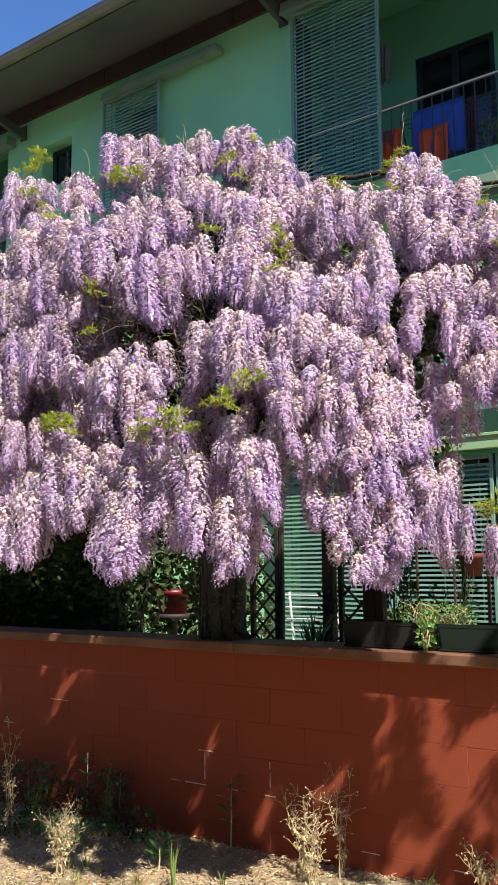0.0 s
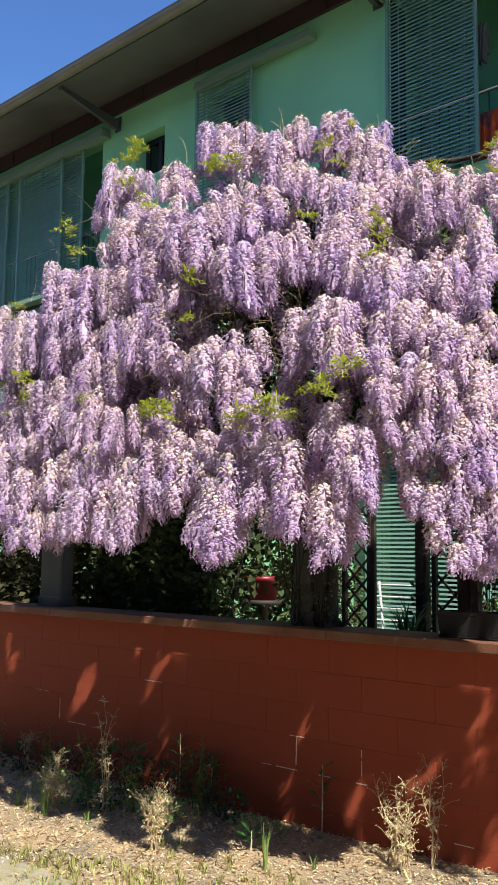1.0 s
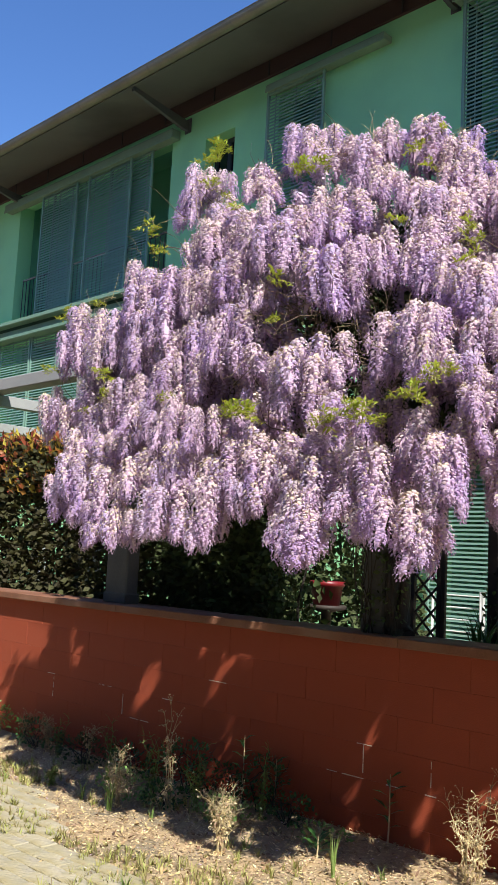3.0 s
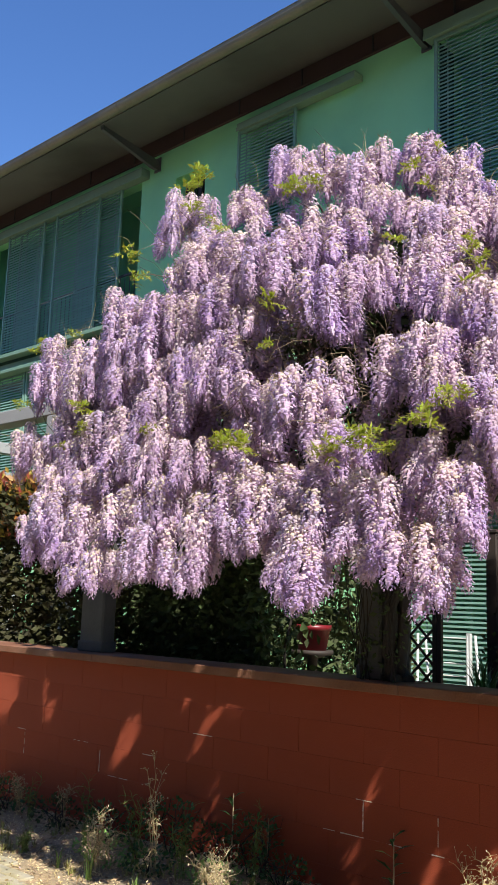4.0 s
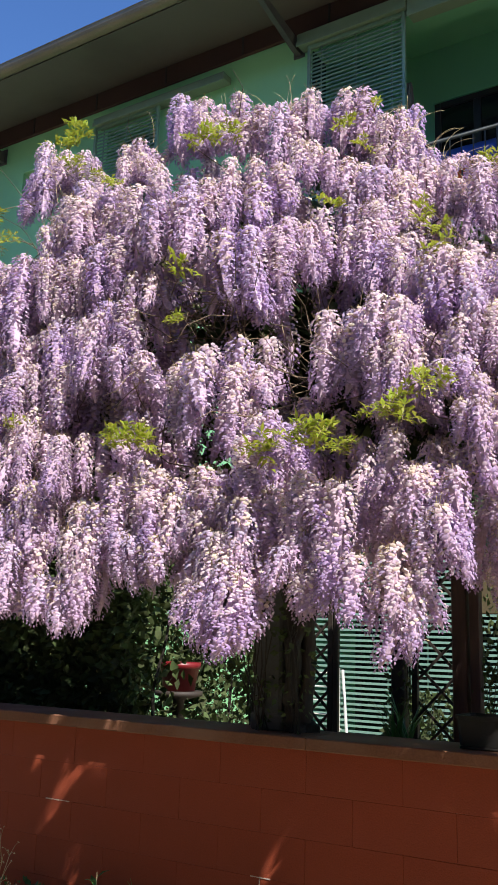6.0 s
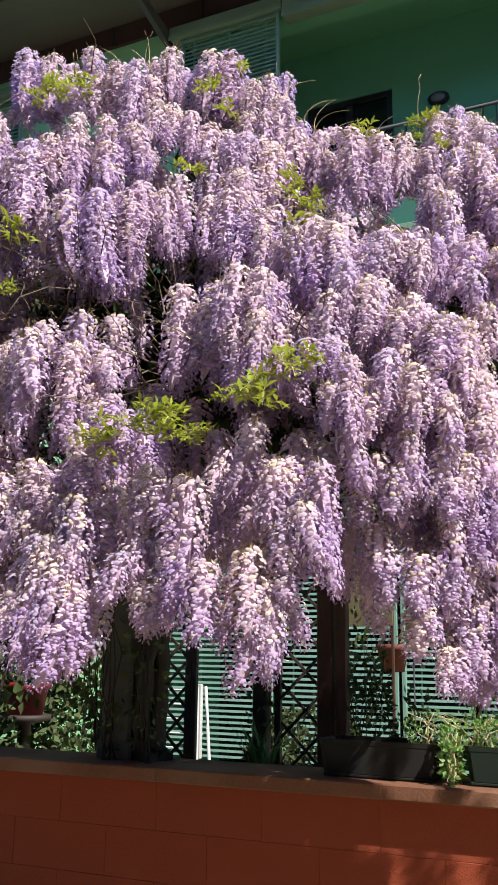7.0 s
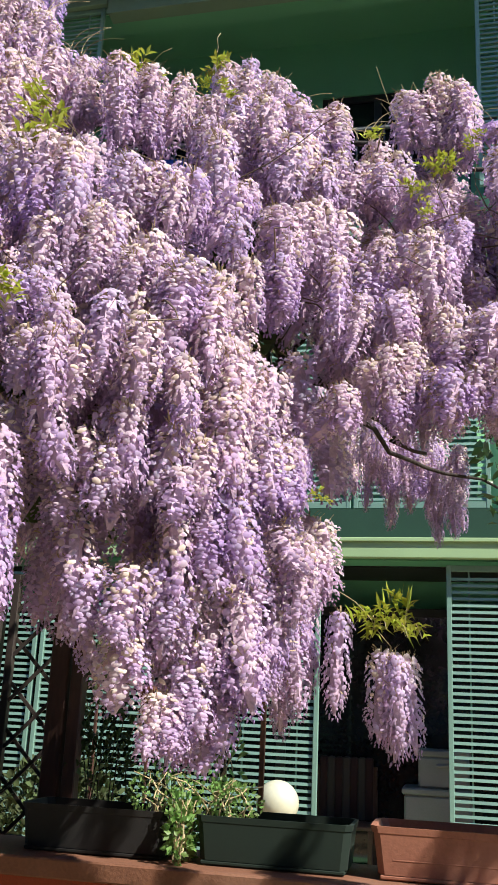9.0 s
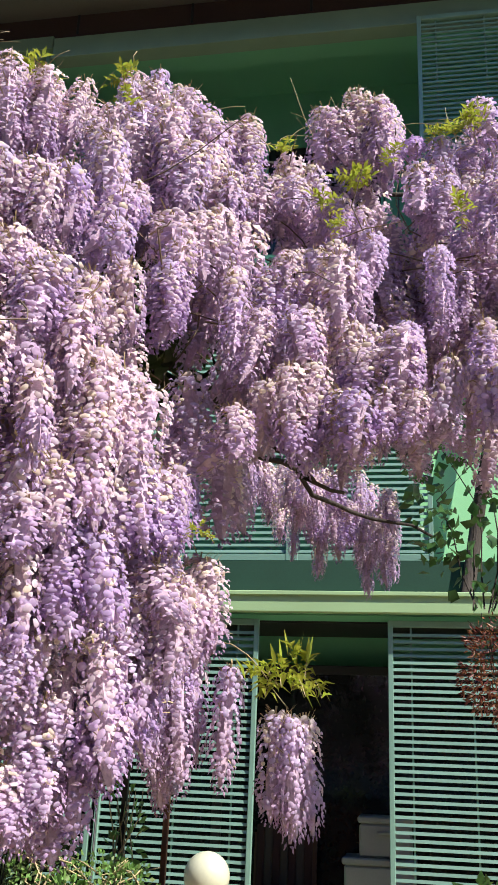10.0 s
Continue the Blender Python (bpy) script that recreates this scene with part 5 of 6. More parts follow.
def hedge(name, x0, x1, y0, y1, z0, z1, count, size, seed, mats, label, red_top=0.0, bumpy=0.14):
    h = thing(name, ((x0 + x1) / 2, (y0 + y1) / 2, z0), label, "hedge")
    inv = h.matrix_basis.inverted()

    def top(x, y):
        return z1 + bumpy * noise.noise((x * 1.7, y * 2.0, seed)) + 0.5 * bumpy * noise.noise((x * 6, y * 6, seed + 2))

    def shell(r):
        x = r.uniform(x0, x1)
        face = r.random()
        if face < 0.55:
            z = r.uniform(z0, top(x, y0))
            y = y0 + bumpy * noise.noise((x * 2.2, z * 2.2, seed + 5)) + abs(r.normal(0, 0.12))
            n = (0, -1, 0.2)
        elif face < 0.8:
            y = r.uniform(y0, y1)
            z = top(x, y) - abs(r.normal(0, 0.07))
            n = (0, -0.2, 1)
        else:
            y = r.uniform(y0, y1)
            z = r.uniform(z0, z1)
            n = r.normal(0, 1, 3)
        return (np.array((x, y, z)) - np.array(h.location)), n

    def crown(r):
        x, y = r.uniform(x0, x1), r.uniform(y0 - 0.05, y1)
        return (np.array((x, y, top(x, y) + r.uniform(-0.45, 0.09))) - np.array(h.location)), (0, -0.3, 1)

    part("foliage", mesh_from("foliage", *leaf_mass(count, shell, size, seed, wide=0.34), [mats[0]]), None, h, "dark green leaves")["kind"] = "stuff"
    if red_top:
        part("new_growth", mesh_from("new_growth", *leaf_mass(int(count * red_top), crown, size * 1.1, seed + 1, 0.1, wide=0.27), [mats[1]]), None, h, "orange-red new leaves")["kind"] = "stuff"
    r = random.Random(seed)
    bm = bmesh.new()
    x = x0 + 0.15
    while x < x1:
        ym = (y0 + y1) / 2
        limb([(x, ym, z0 - 0.05), (x + r.uniform(-0.1, 0.1), ym + r.uniform(-0.1, 0.1), (z0 + z1) / 2), (x + r.uniform(-0.2, 0.2), ym + r.uniform(-0.2, 0.2), z1 - 0.1)], 0.016, 0.006, 0.015, int(x * 100), 5, 3, bm)
        x += r.uniform(0.18, 0.3)
    bm.transform(inv)
    part("stem_mass", bm, M["bark"], h)["kind"] = "stuff"
    return h


hedge("photinia_hedge", -9.5, -3.62, 0.33, 1.05, 0.0, 2.4, 48000, 0.066, 21, (M["photinia_old"], M["photinia_leaf"]), "clipped photinia hedge with orange-red new leaves behind the wall", 0.32)
hedge("garden_shrub", -3.6, -2.3, 0.45, 1.1, 0.0, 2.25, 22000, 0.07, 31, (M["hedge_leaf"],), "dense dark evergreen shrub behind the wall")
# added dark backdrop of leaves, stands for the garden's deep shade
hedge("garden_shrub", -6.8, -3.05, 2.3, 3.2, 0.0, 2.7, 22000, 0.085, 36, (M["hedge_leaf"],), "tall dark shrub added to stand for deep shade in the garden")

# ---- pergola and piers ----
for x0, x1 in ((-3.735, -3.475), (-1.238, -1.092)):
    pier = thing("wall_pier", ((x0 + x1) / 2, 0.15, 1.052), "grey concrete pier standing on the boundary wall", "pier", "wall piers")
    w = (x1 - x0) / 2
    part("shaft", box(-w, -0.06, 0.0, w, 0.06, 1.25, 0.012), M["pier"], pier)
    part("foot", box(-w - 0.008, -0.07, 0.0, w + 0.012, 0.07, 0.075, 0.008), M["pier"], pier)
pergola = thing("pergola", (-8.0, 1.2, 0.0), "grey painted pergola of posts and beams in the garden", "pergola")
for x in (-4.6, -2.3, 0.0, 2.3):
    part("post", box(-0.19, -0.1, 0.0, 0.19, 0.1, 3.21, 0.012), M["concrete"], pergola, at=(x, 0, 0))
    part("cross_beam", box(-0.06, -0.1, 3.08, 0.06, 2.3, 3.208, 0.006), M["concrete"], pergola, at=(x + 0.235, 0, 0))
    part("rear_post", box(-0.09, -0.09, 0, 0.09, 0.09, 3.0, 0.008), M["concrete"], pergola, at=(x + 0.235, 2.2, 0))
part("front_beam", box(-6.0, -0.1, 3.2105, 3.2, 0.1, 3.35, 0.008), M["concrete"], pergola)
part("rear_beam", box(-6.0, 2.31, 3.0, 3.2, 2.42, 3.12, 0.008), M["concrete"], pergola)

# ---- trellis and posts behind the wall ----
def trellis(x0, x1, y, z0, z1, step=0.125):
    t = thing("trellis", (x0, y, z0), "dark wooden diamond trellis panel behind the wall", "trellis", "trellis panels")
    w, h = x1 - x0, z1 - z0
    for a in ((0, 0.03), (w - 0.03, w)):
        part("side", box(a[0], -0.015, 0, a[1], 0.015, h, 0.002), M["lattice"], t)
    for z in (0.0, h - 0.03):
        part("rail", box(0.0305, -0.015, z, w - 0.0305, 0.015, z + 0.03, 0.002), M["lattice"], t)
    for sgn, yy in ((1, -0.005), (-1, 0.005)):
        c = -h
        while c < w + h:
            # the strip x = c + sgn * z, cut to the panel
            lo, hi = 0.03, h - 0.03
            if sgn > 0:
                a, b = max(lo, 0.03 - c), min(hi, w - 0.03 - c)
            else:
                a, b = max(lo, c - w + 0.03), min(hi, c - 0.03)
            if b - a > 0.05:
                p, q = Vector((c + sgn * a, yy, a)), Vector((c + sgn * b, yy, b))
                L = (q - p).length
                part("strip", box(-0.007, -0.004, 0, 0.007, 0.004, L), M["lattice"], t, at=Matrix.Translation(p) @ pose(0, 0, 0, 0, 45 * sgn, 0))
            c += step * 1.414
    return t


trellis(-1.48, -1.25, 0.9, 0.6, 1.95, 0.085)
trellis(-0.80, -0.5, 0.9, 0.6, 1.95, 0.125)
for x, y, z1, w, mat, lab in ((-1.232, 0.9, 2.1, 0.026, "lattice", "dark metal garden post"), (-0.87, 0.9, 1.9, 0.07, "lattice", "dark wooden trellis post"), (-0.473, 0.72, 1.78, 0.075, "wood", "reddish-brown wooden post"), (-0.396, 0.7, 1.72, 0.05, "wood", "reddish-brown wooden post"),
                         (0.24, 0.42, 1.5, 0.016, "lattice", "thin brown garden stake in a planter"), (0.36, 0.45, 1.62, 0.016, "coping", "thin brown garden stake in a planter")):
    p = thing("garden_post", (x, y, -0.02), lab + " behind the wall", "post")
    part("shaft", box(-w / 2, -w / 2, 0, w / 2, w / 2, z1, w * 0.08), M[mat], p)
    part("cap", box(-w / 2 - 0.006, -w / 2 - 0.006, z1 + 0.0005, w / 2 + 0.006, w / 2 + 0.006, z1 + 0.02, 0.003), M[mat], p)
pole = thing("awning_post", (1.46, 4.2, 2.696), "weathered brown post standing on the slab edge", "post")
part("shaft", tube([(0, 0, 0), (0.1, 0, 0.6), (0.42, 0, 2.3)], [0.05, 0.048, 0.045], 10), M["bark"], pole)


# ---- planters on the wall ----
def trough(x0, x1, y0, y1, z0, h, mat, label, feet=True, band=False):
    """A tapered window box with a rolled rim, soil and a saucer."""
    t = thing("planter", ((x0 + x1) / 2, (y0 + y1) / 2, z0), label, "planter", "planters on the wall")
    a, b = (x1 - x0) / 2, (y1 - y0) / 2
    bm = bmesh.new()
    loops = []
    for f, z in ((0.94, 0.012), (0.985, h * 0.86), (1.0, h * 0.87), (1.015, h), (0.965, h), (0.93, h * 0.8)):
        pts = [(-a * f, -b * f), (a * f, -b * f), (a * f, b * f), (-a * f, b * f)]
        c = 0.018
        ring = []
        for (px, py), (sx, sy) in zip(pts, ((1, 1), (-1, 1), (-1, -1), (1, -1))):
            two = [(px + sx * c, py), (px, py + sy * c)] if sx * sy < 0 else [(px, py + sy * c), (px + sx * c, py)]
            ring += two
        loops.append([bm.verts.new((px, py, z)) for px, py in ring])
    for l0, l1 in zip(loops, loops[1:]):
        for k in range(8):
            bm.faces.new((l0[k], l0[(k + 1) % 8], l1[(k + 1) % 8], l1[k]))
    bm.faces.new(loops[0])
    bmesh.ops.recalc_face_normals(bm, faces=bm.faces)
    tub = part("tub", bm, mat, t)
    part("saucer", box(-a * 0.92, -b * 0.95, 0.0, a * 0.92, b * 0.95, 0.011, 0.003), mat, t)
    part("soil", box(-a * 0.92, -b * 0.92, h * 0.72, a * 0.92, b * 0.92, h * 0.8, 0.004), M["earth_pot"], t)
    if band:
        for z in (0.35, 0.62):
            part("relief_band", box(-a * 0.8, -b * 0.965, h * z, a * 0.8, -b * 0.92, h * z + 0.006, 0.002), mat, tub)
        for k in range(7):
            part("relief_boss", box(-a * 0.75 + k * a * 0.25 - 0.012, -b * 0.965, h * 0.45, -a * 0.75 + k * a * 0.25 + 0.012, -b * 0.92, h * 0.55, 0.004), mat, tub)
    return t


trough(-0.255, 0.187, 0.02, 0.20, 1.056, 0.125, M["planter_dark"], "dark brown plastic window box on the wall coping")
trough(0.267, 0.697, 0.02, 0.20, 1.056, 0.125, M["planter_green"], "dark green plastic window box on the wall coping")
trough(0.75, 1.29, 0.02, 0.22, 1.056, 0.13, M["terracotta"], "terracotta window box with a relief band", band=True)


def grass_arrays(seed, blades, height, spread, half=0.0028):
    r = np.random.default_rng(seed)
    V, F = [], []
    for i in range(blades):
        a, b = r.uniform(0, 6.28), r.uniform(0, 6.28)
        base = np.array([math.cos(a), math.sin(a), 0]) * spread * 0.3 * r.random()
        out = np.array([math.cos(b), math.sin(b), 0])
        side = np.array([-math.sin(b), math.cos(b), 0]) * half
        h = height * r.uniform(0.5, 1.1)
        p1 = base + out * spread * 0.3 + [0, 0, h * 0.6]
        p2 = base + out * spread * r.uniform(0.5, 1.1) + [0, 0, h]
        k = len(V)
        V += [base + side, base - side, p1 + side * 0.8, p1 - side * 0.8, p2]
        F += [(k, k + 1, k + 2), (k + 1, k + 3, k + 2), (k + 2, k + 3, k + 4)]
    return np.array(V, np.float32), np.array(F, np.int32), np.zeros(len(F), np.int32)


def bush(name, x, y, z, rx, ry, rz, count, size, mat, label, category, seed, droop=0.3, wide=0.32):
    """A loose leafy plant with thin stems."""
    b = thing(name, (x, y, z), label, category)

    def place(r):
        while True:
            p = r.uniform(-1, 1, 3)
            if 0.25 < p @ p < 1 and noise.noise(p * 2.2 + np.array([seed, 0, 0])) > -0.12:
                return p * (rx, ry, rz) + np.array([0, 0, rz]), p + np.array([0, 0, 0.4])

    part("leaves", mesh_from("leaves", *leaf_mass(count, place, size, seed, droop, wide=wide), [M[mat]]), None, b)["kind"] = "stuff"
    r = random.Random(seed)
    bm = bmesh.new()
    for k in range(7):
        limb([(r.uniform(-0.2, 0.2) * rx, r.uniform(-0.2, 0.2) * ry, -0.02), (r.uniform(-0.6, 0.6) * rx, r.uniform(-0.5, 0.5) * ry, rz), (r.uniform(-0.9, 0.9) * rx, r.uniform(-0.8, 0.8) * ry, 1.8 * rz)], 0.004, 0.0015, 0.01, seed + k, 4, 3, bm)
    part("stem_mass", bm, M["wisteria_stem" if mat == "fresh_leaf" else "bark"], b)["kind"] = "stuff"
    return b


bush("trailing_plant", 0.225, 0.06, 1.052, 0.035, 0.05, 0.09, 150, 0.03, "fresh_leaf", "bright green trailing plant between two window boxes", "plant", 51)
bush("potted_herb", 0.27, 0.11, 1.145, 0.11, 0.07, 0.07, 330, 0.016, "fresh_leaf", "fresh green herb growing in a window box", "plant", 52)
bush("potted_herb", 0.12, 0.12, 1.145, 0.09, 0.07, 0.075, 240, 0.015, "fresh_leaf", "fresh green herb growing in a window box", "plant", 53)
bush("potted_herb", 1.22, 0.14, 1.145, 0.07, 0.07, 0.06, 60, 0.034, "fresh_leaf", "broad-leaved green seedling in a window box", "plant", 54)
bush("stake_climber", 0.25, 0.4, 1.0, 0.06, 0.05, 0.24, 90, 0.035, "fresh_leaf", "light green climber on a thin garden stake", "climber", 73)
bush("ivy_column", -0.34, 0.78, 0.0, 0.16, 0.1, 0.87, 1300, 0.035, "hedge_leaf", "dark climbing plant on a wooden post", "climber", 55)
bush("ivy_column", -0.10, 0.85, 0.0, 0.16, 0.1, 0.68, 750, 0.035, "hedge_leaf", "dark climbing plant behind the window boxes", "climber", 56)
bush("ivy_column", -0.86, 0.9, 0.0, 0.07, 0.07, 0.85, 500, 0.04, "hedge_leaf", "sparse dark climber on the trellis", "climber", 72)
bush("garden_climber", 1.33, 0.85, 2.05, 0.28, 0.2, 0.38, 360, 0.05, "ivy_leaf", "dark green climber with heart-shaped leaves on a pole", "climber", 57, 0.6, 0.38)
bush("red_maple", 1.5, 1.5, 1.66, 0.25, 0.3, 0.24, 2600, 0.026, "maple_leaf", "japanese maple with dark red leaves", "tree", 58, 0.7, 0.16)
bush("pier_climber", -1.18, 0.05, 1.06, 0.16, 0.06, 0.4, 150, 0.04, "hedge_leaf", "dark climber growing round the concrete pier", "climber", 61)
bush("pier_climber", -0.98, 0.04, 1.06, 0.1, 0.05, 0.34, 60, 0.035, "hedge_leaf", "dark leaves growing round the wisteria trunk", "climber", 69)
spiky = thing("spiky_plant", (-0.62, 0.35, 1.0), "dark long-leaved plant in a box behind the wall", "plant")
part("leaves", mesh_from("leaves", *grass_arrays(62, 34, 0.24, 0.2, 0.006), [M["ivy_leaf"]]), None, spiky)
bush("garden_bush", -1.6, 3.4, 0.0, 0.5, 0.35, 0.55, 2600, 0.06, "hedge_leaf", "dark green bush before the shutters", "shrub", 64)
bush("garden_bush", -3.1, 2.7, 0.0, 0.42, 0.35, 0.92, 3000, 0.06, "hedge_leaf", "dark green bush before the shutters", "shrub", 71)
bush("potted_herb", 0.36, 0.11, 1.145, 0.08, 0.07, 0.06, 240, 0.015, "fresh_leaf", "fresh green herb growing in a window box", "plant", 66)
bush("trailing_plant", 0.225, 0.0, 1.04, 0.03, 0.04, 0.1, 150, 0.024, "fresh_leaf", "bright green trailing plant between two window boxes", "plant", 68)
bush("potted_shrub", -1.36, 0.25, 1.05, 0.14, 0.1, 0.36, 160, 0.045, "hedge_leaf", "dark shrub beside the wisteria trunk", "shrub", 59)


# ---- garden things ----
globe = thing("globe_lamp", (-0.17, 3.6, 0.055), "round cream garden globe lamp on a short post", "lamp")
part("post", lathe([(0.09, 0), (0.09, 0.02), (0.025, 0.04), (0.025, 0.64), (0.05, 0.66)], 14), M["joinery"], globe)
bm = bmesh.new()
bmesh.ops.create_uvsphere(bm, u_segments=28, v_segments=18, radius=0.139)
bm.transform(Matrix.Translation((0, 0, 0.815)))
part("globe", bm, M["globe"], globe, "cream opal globe", smooth=True)

hanger = thing("hanging_pot", (-0.8, 2.88, -0.07), "terracotta-red hanging pot on a thin garden hook", "pot")
part("pot", lathe([(0.0, 1.44), (0.075, 1.44), (0.1, 1.58), (0.112, 1.58), (0.112, 1.62), (0.1, 1.62), (0.09, 1.57)], 18), M["dull_red"], hanger, "dull terracotta pot")
part("hook", tube([(0.13, 0.04, -0.05), (0.13, 0.04, 1.9), (0.1, 0.03, 1.98), (0.0, 0.0, 1.99), (0.0, 0.0, 1.93)], 0.006, 6), M["joinery"], hanger)
for k in range(3):
    part("wire", tube([(0.108 * math.cos(k * 2.1), 0.108 * math.sin(k * 2.1), 1.615), (0.0, 0.0, 1.94)], 0.002, 4), M["joinery"], hanger)
for x0, x1 in ((-0.92, -0.46),):
    trough(x0, x1, 0.3, 0.5, 0.85, 0.17, M["planter_dark"], "dark plastic window box on a ledge behind the wall")
    ledge = thing("plant_ledge", ((x0 + x1) / 2, 0.4, 0.0), "dark brick plant ledge behind the wall", "ledge")
    part("slab", box(-0.3, -0.12, 0.8, 0.3, 0.14, 0.849, 0.005), M["joinery"], ledge)
    for x in (-0.25, 0.25):
        part("leg", box(x - 0.03, -0.1, 0.0, x + 0.03, 0.1, 0.7995, 0.005), M["joinery"], ledge)
pot = thing("flower_pot", (-2.72, 1.5, 0.0), "red plastic flower pot on a dark stand", "pot")
part("pot", lathe([(0.105, 1.1), (0.13, 1.245), (0.14, 1.245), (0.142, 1.285), (0.132, 1.285), (0.122, 1.23)], 20), M["red_plastic"], pot, "red plastic pot")
part("stand", lathe([(0.14, 0), (0.14, 0.03), (0.04, 0.06), (0.04, 1.04), (0.16, 1.07), (0.16, 1.099)], 16), M["lattice"], pot)

rack = thing("drying_rack", (-3.05, 3.9, 0.0), "white tubular clothes drying rack", "drying rack")
for x in (-0.3, 0.26):
    for y in (-0.02, 0.3):
        part("leg", tube([(x, y, 0), (x, y * 0.4, 1.2)], 0.014, 8), M["white_plastic"], rack)
for k in range(7):
    part("bar", tube([(-0.3, 0.12 * (1 - k * 0.1), 0.45 + k * 0.12), (0.26, 0.12 * (1 - k * 0.1), 0.45 + k * 0.12)], 0.007, 6), M["white_plastic"], rack)
part("side_panel", box(0.24, -0.02, 0.62, 0.29, 0.02, 1.22, 0.006), M["white_plastic"], rack)

for x0, x1, y0, y1, z0, z1 in ((0.55, 1.08, 4.8, 5.2, 0.18, 0.92), (0.66, 1.06, 4.83, 5.18, 0.923, 1.197)):
    s = thing("storage_box", ((x0 + x1) / 2, (y0 + y1) / 2, z0), "grey plastic storage box with a lid", "box", "storage boxes")
    a, b, h = (x1 - x0) / 2, (y1 - y0) / 2, z1 - z0
    body = part("body", box(-a * 0.94, -b * 0.94, 0, a * 0.94, b * 0.94, h - 0.05, 0.015), M["grey_plastic"], s)
    part("lid", box(-a, -b, h - 0.049, a, b, h, 0.012), M["grey_plastic"], s)
    part("handle", box(-0.06, -b * 0.94 - 0.02, h * 0.55, 0.06, -b * 0.94 - 0.0005, h * 0.55 + 0.02, 0.004), M["grey_plastic"], body)


def cloth(name, x0, x1, z0, z1, y, mat, label, seed):
    """A cloth folded over the railing, with soft pleats."""
    bm = bmesh.new()
    nx, nz = 22, 18
    grid = []
    for i in range(nx + 1):
        row = []
        for k in range(nz + 1):
            u, v = i / nx, k / nz
            drop = abs(v - 0.42) / 0.58
            z = z1 - (z1 - z0) * drop
            side = -0.03 if v > 0.42 else 0.03
            wave = 0.03 * math.sin(u * 17 + seed + 2 * noise.noise((u * 3, v * 2, seed))) * min(1, drop * 2) + 0.012 * noise.noise((u * 5, v * 4, seed))
            row.append(bm.verts.new((x0 + (x1 - x0) * u + 0.01 * noise.noise((v * 4, u * 3, seed)), y + side * min(1, drop * 9) - wave, z + 0.028 * (drop < 0.06) - 0.015 * math.sin(u * 9 + seed) * drop)))
        grid.append(row)
    for i in range(nx):
        for k in range(nz):
            bm.faces.new((grid[i][k], grid[i + 1][k], grid[i + 1][k + 1], grid[i][k + 1])).smooth = True
    ob = new(name, mesh_of(name, bm, M[mat]))
    so = ob.modifiers.new("thickness", "SOLIDIFY")
    so.thickness = 0.004
    return tagged(ob, label, "laundry", "laundry on the balcony")


lamp = thing("wall_lamp", (-0.91, 5.478, 7.24), "oval bulkhead lamp with a dark rim on the loggia wall", "lamp")
turn = Matrix.Rotation(radians(90), 4, "X") @ Matrix.Diagonal((1.0, 0.64, 1.0, 1))
part("rim", lathe([(0.085, 0.0), (0.115, 0.0), (0.115, 0.045), (0.1, 0.06), (0.085, 0.055)], 24), M["joinery"], lamp, at=turn)
part("glass", lathe([(0.084, 0.02), (0.084, 0.05), (0.06, 0.068), (0.02, 0.076)], 24), M["grey_plastic"], lamp, "pale grey frosted glass", at=turn)
airer = thing("clothes_airer", (-1.65, 4.85, 5.48), "folding metal clothes airer on the balcony", "drying rack")
for x in (-0.55, 0.55):
    for y0, y1 in ((-0.2, 0.2), (0.2, -0.2)):
        part("leg", tube([(x, y0, 0.0), (x, y1, 0.84)], 0.01, 6), M["rail"], airer)
for k in range(5):
    part("line_bar", tube([(-0.56, -0.2 + 0.1 * k, 0.84), (0.75, -0.2 + 0.1 * k, 0.84)], 0.006, 6), M["rail"], airer)
cloth("hanging_cloth", -2.0, -1.42, 5.75, 6.33, 4.58, "blue_cloth", "blue cloth hung on the airer behind the balcony railing", 1)
cloth("hanging_cloth", -2.4, -2.14, 5.62, 6.2, 4.55, "orange_cloth", "orange checked cloth hung behind the balcony railing", 2)
cloth("hanging_cloth", -1.92, -1.58, 5.6, 6.06, 4.53, "orange_cloth", "orange and dark garment hung low behind the railing", 4)
cloth("hanging_cloth", -1.39, -1.31, 5.75, 6.3, 4.6, "dark_cloth", "dark cloth hung on the airer behind the railing", 3)
cloth("hanging_cloth", -2.46, -2.36, 6.87, 7.33, 4.72, "soffit", "grey cloth bag hung beside the balcony shutter", 6)
bush("balcony_plant", -1.22, 4.75, 5.6, 0.1, 0.1, 0.24, 90, 0.09, "fresh_leaf", "green leafy plant on the balcony floor", "plant", 74, 0.0, 0.12)
bag = thing("tan_canvas_panel", (-0.69, 2.0, -0.06), "tan canvas screen on a thin frame in the garden", "screen")
part("canvas", box(-0.15, -0.004, 1.70, 0.15, 0.004, 1.96, 0.002), M["tan_cloth"], bag)
part("leg", box(-0.15, 0.0045, 0, -0.135, 0.02, 1.96, 0.002), M["wood"], bag)
part("leg", box(0.135, 0.0045, 0, 0.15, 0.02, 1.96, 0.002), M["wood"], bag)

chair = thing("garden_chair", (0.1, 4.98, 0.18), "garden chair with a striped cushion in the loggia, colours darkened as shade", "chair")
for x in (-0.22, 0.22):
    for y in (-0.2, 0.2):
        part("leg", box(x - 0.018, y - 0.018, 0.0, x + 0.018, y + 0.018, 0.42 if y < 0 else 0.85, 0.003), M["wood"], chair)
part("seat", box(-0.24, -0.24, 0.421, 0.24, 0.17, 0.45, 0.006), M["wood"], chair)
for k in range(7):
    x = -0.21 + 0.06 * k
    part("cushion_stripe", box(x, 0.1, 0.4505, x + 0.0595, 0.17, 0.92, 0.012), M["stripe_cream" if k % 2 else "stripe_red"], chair)


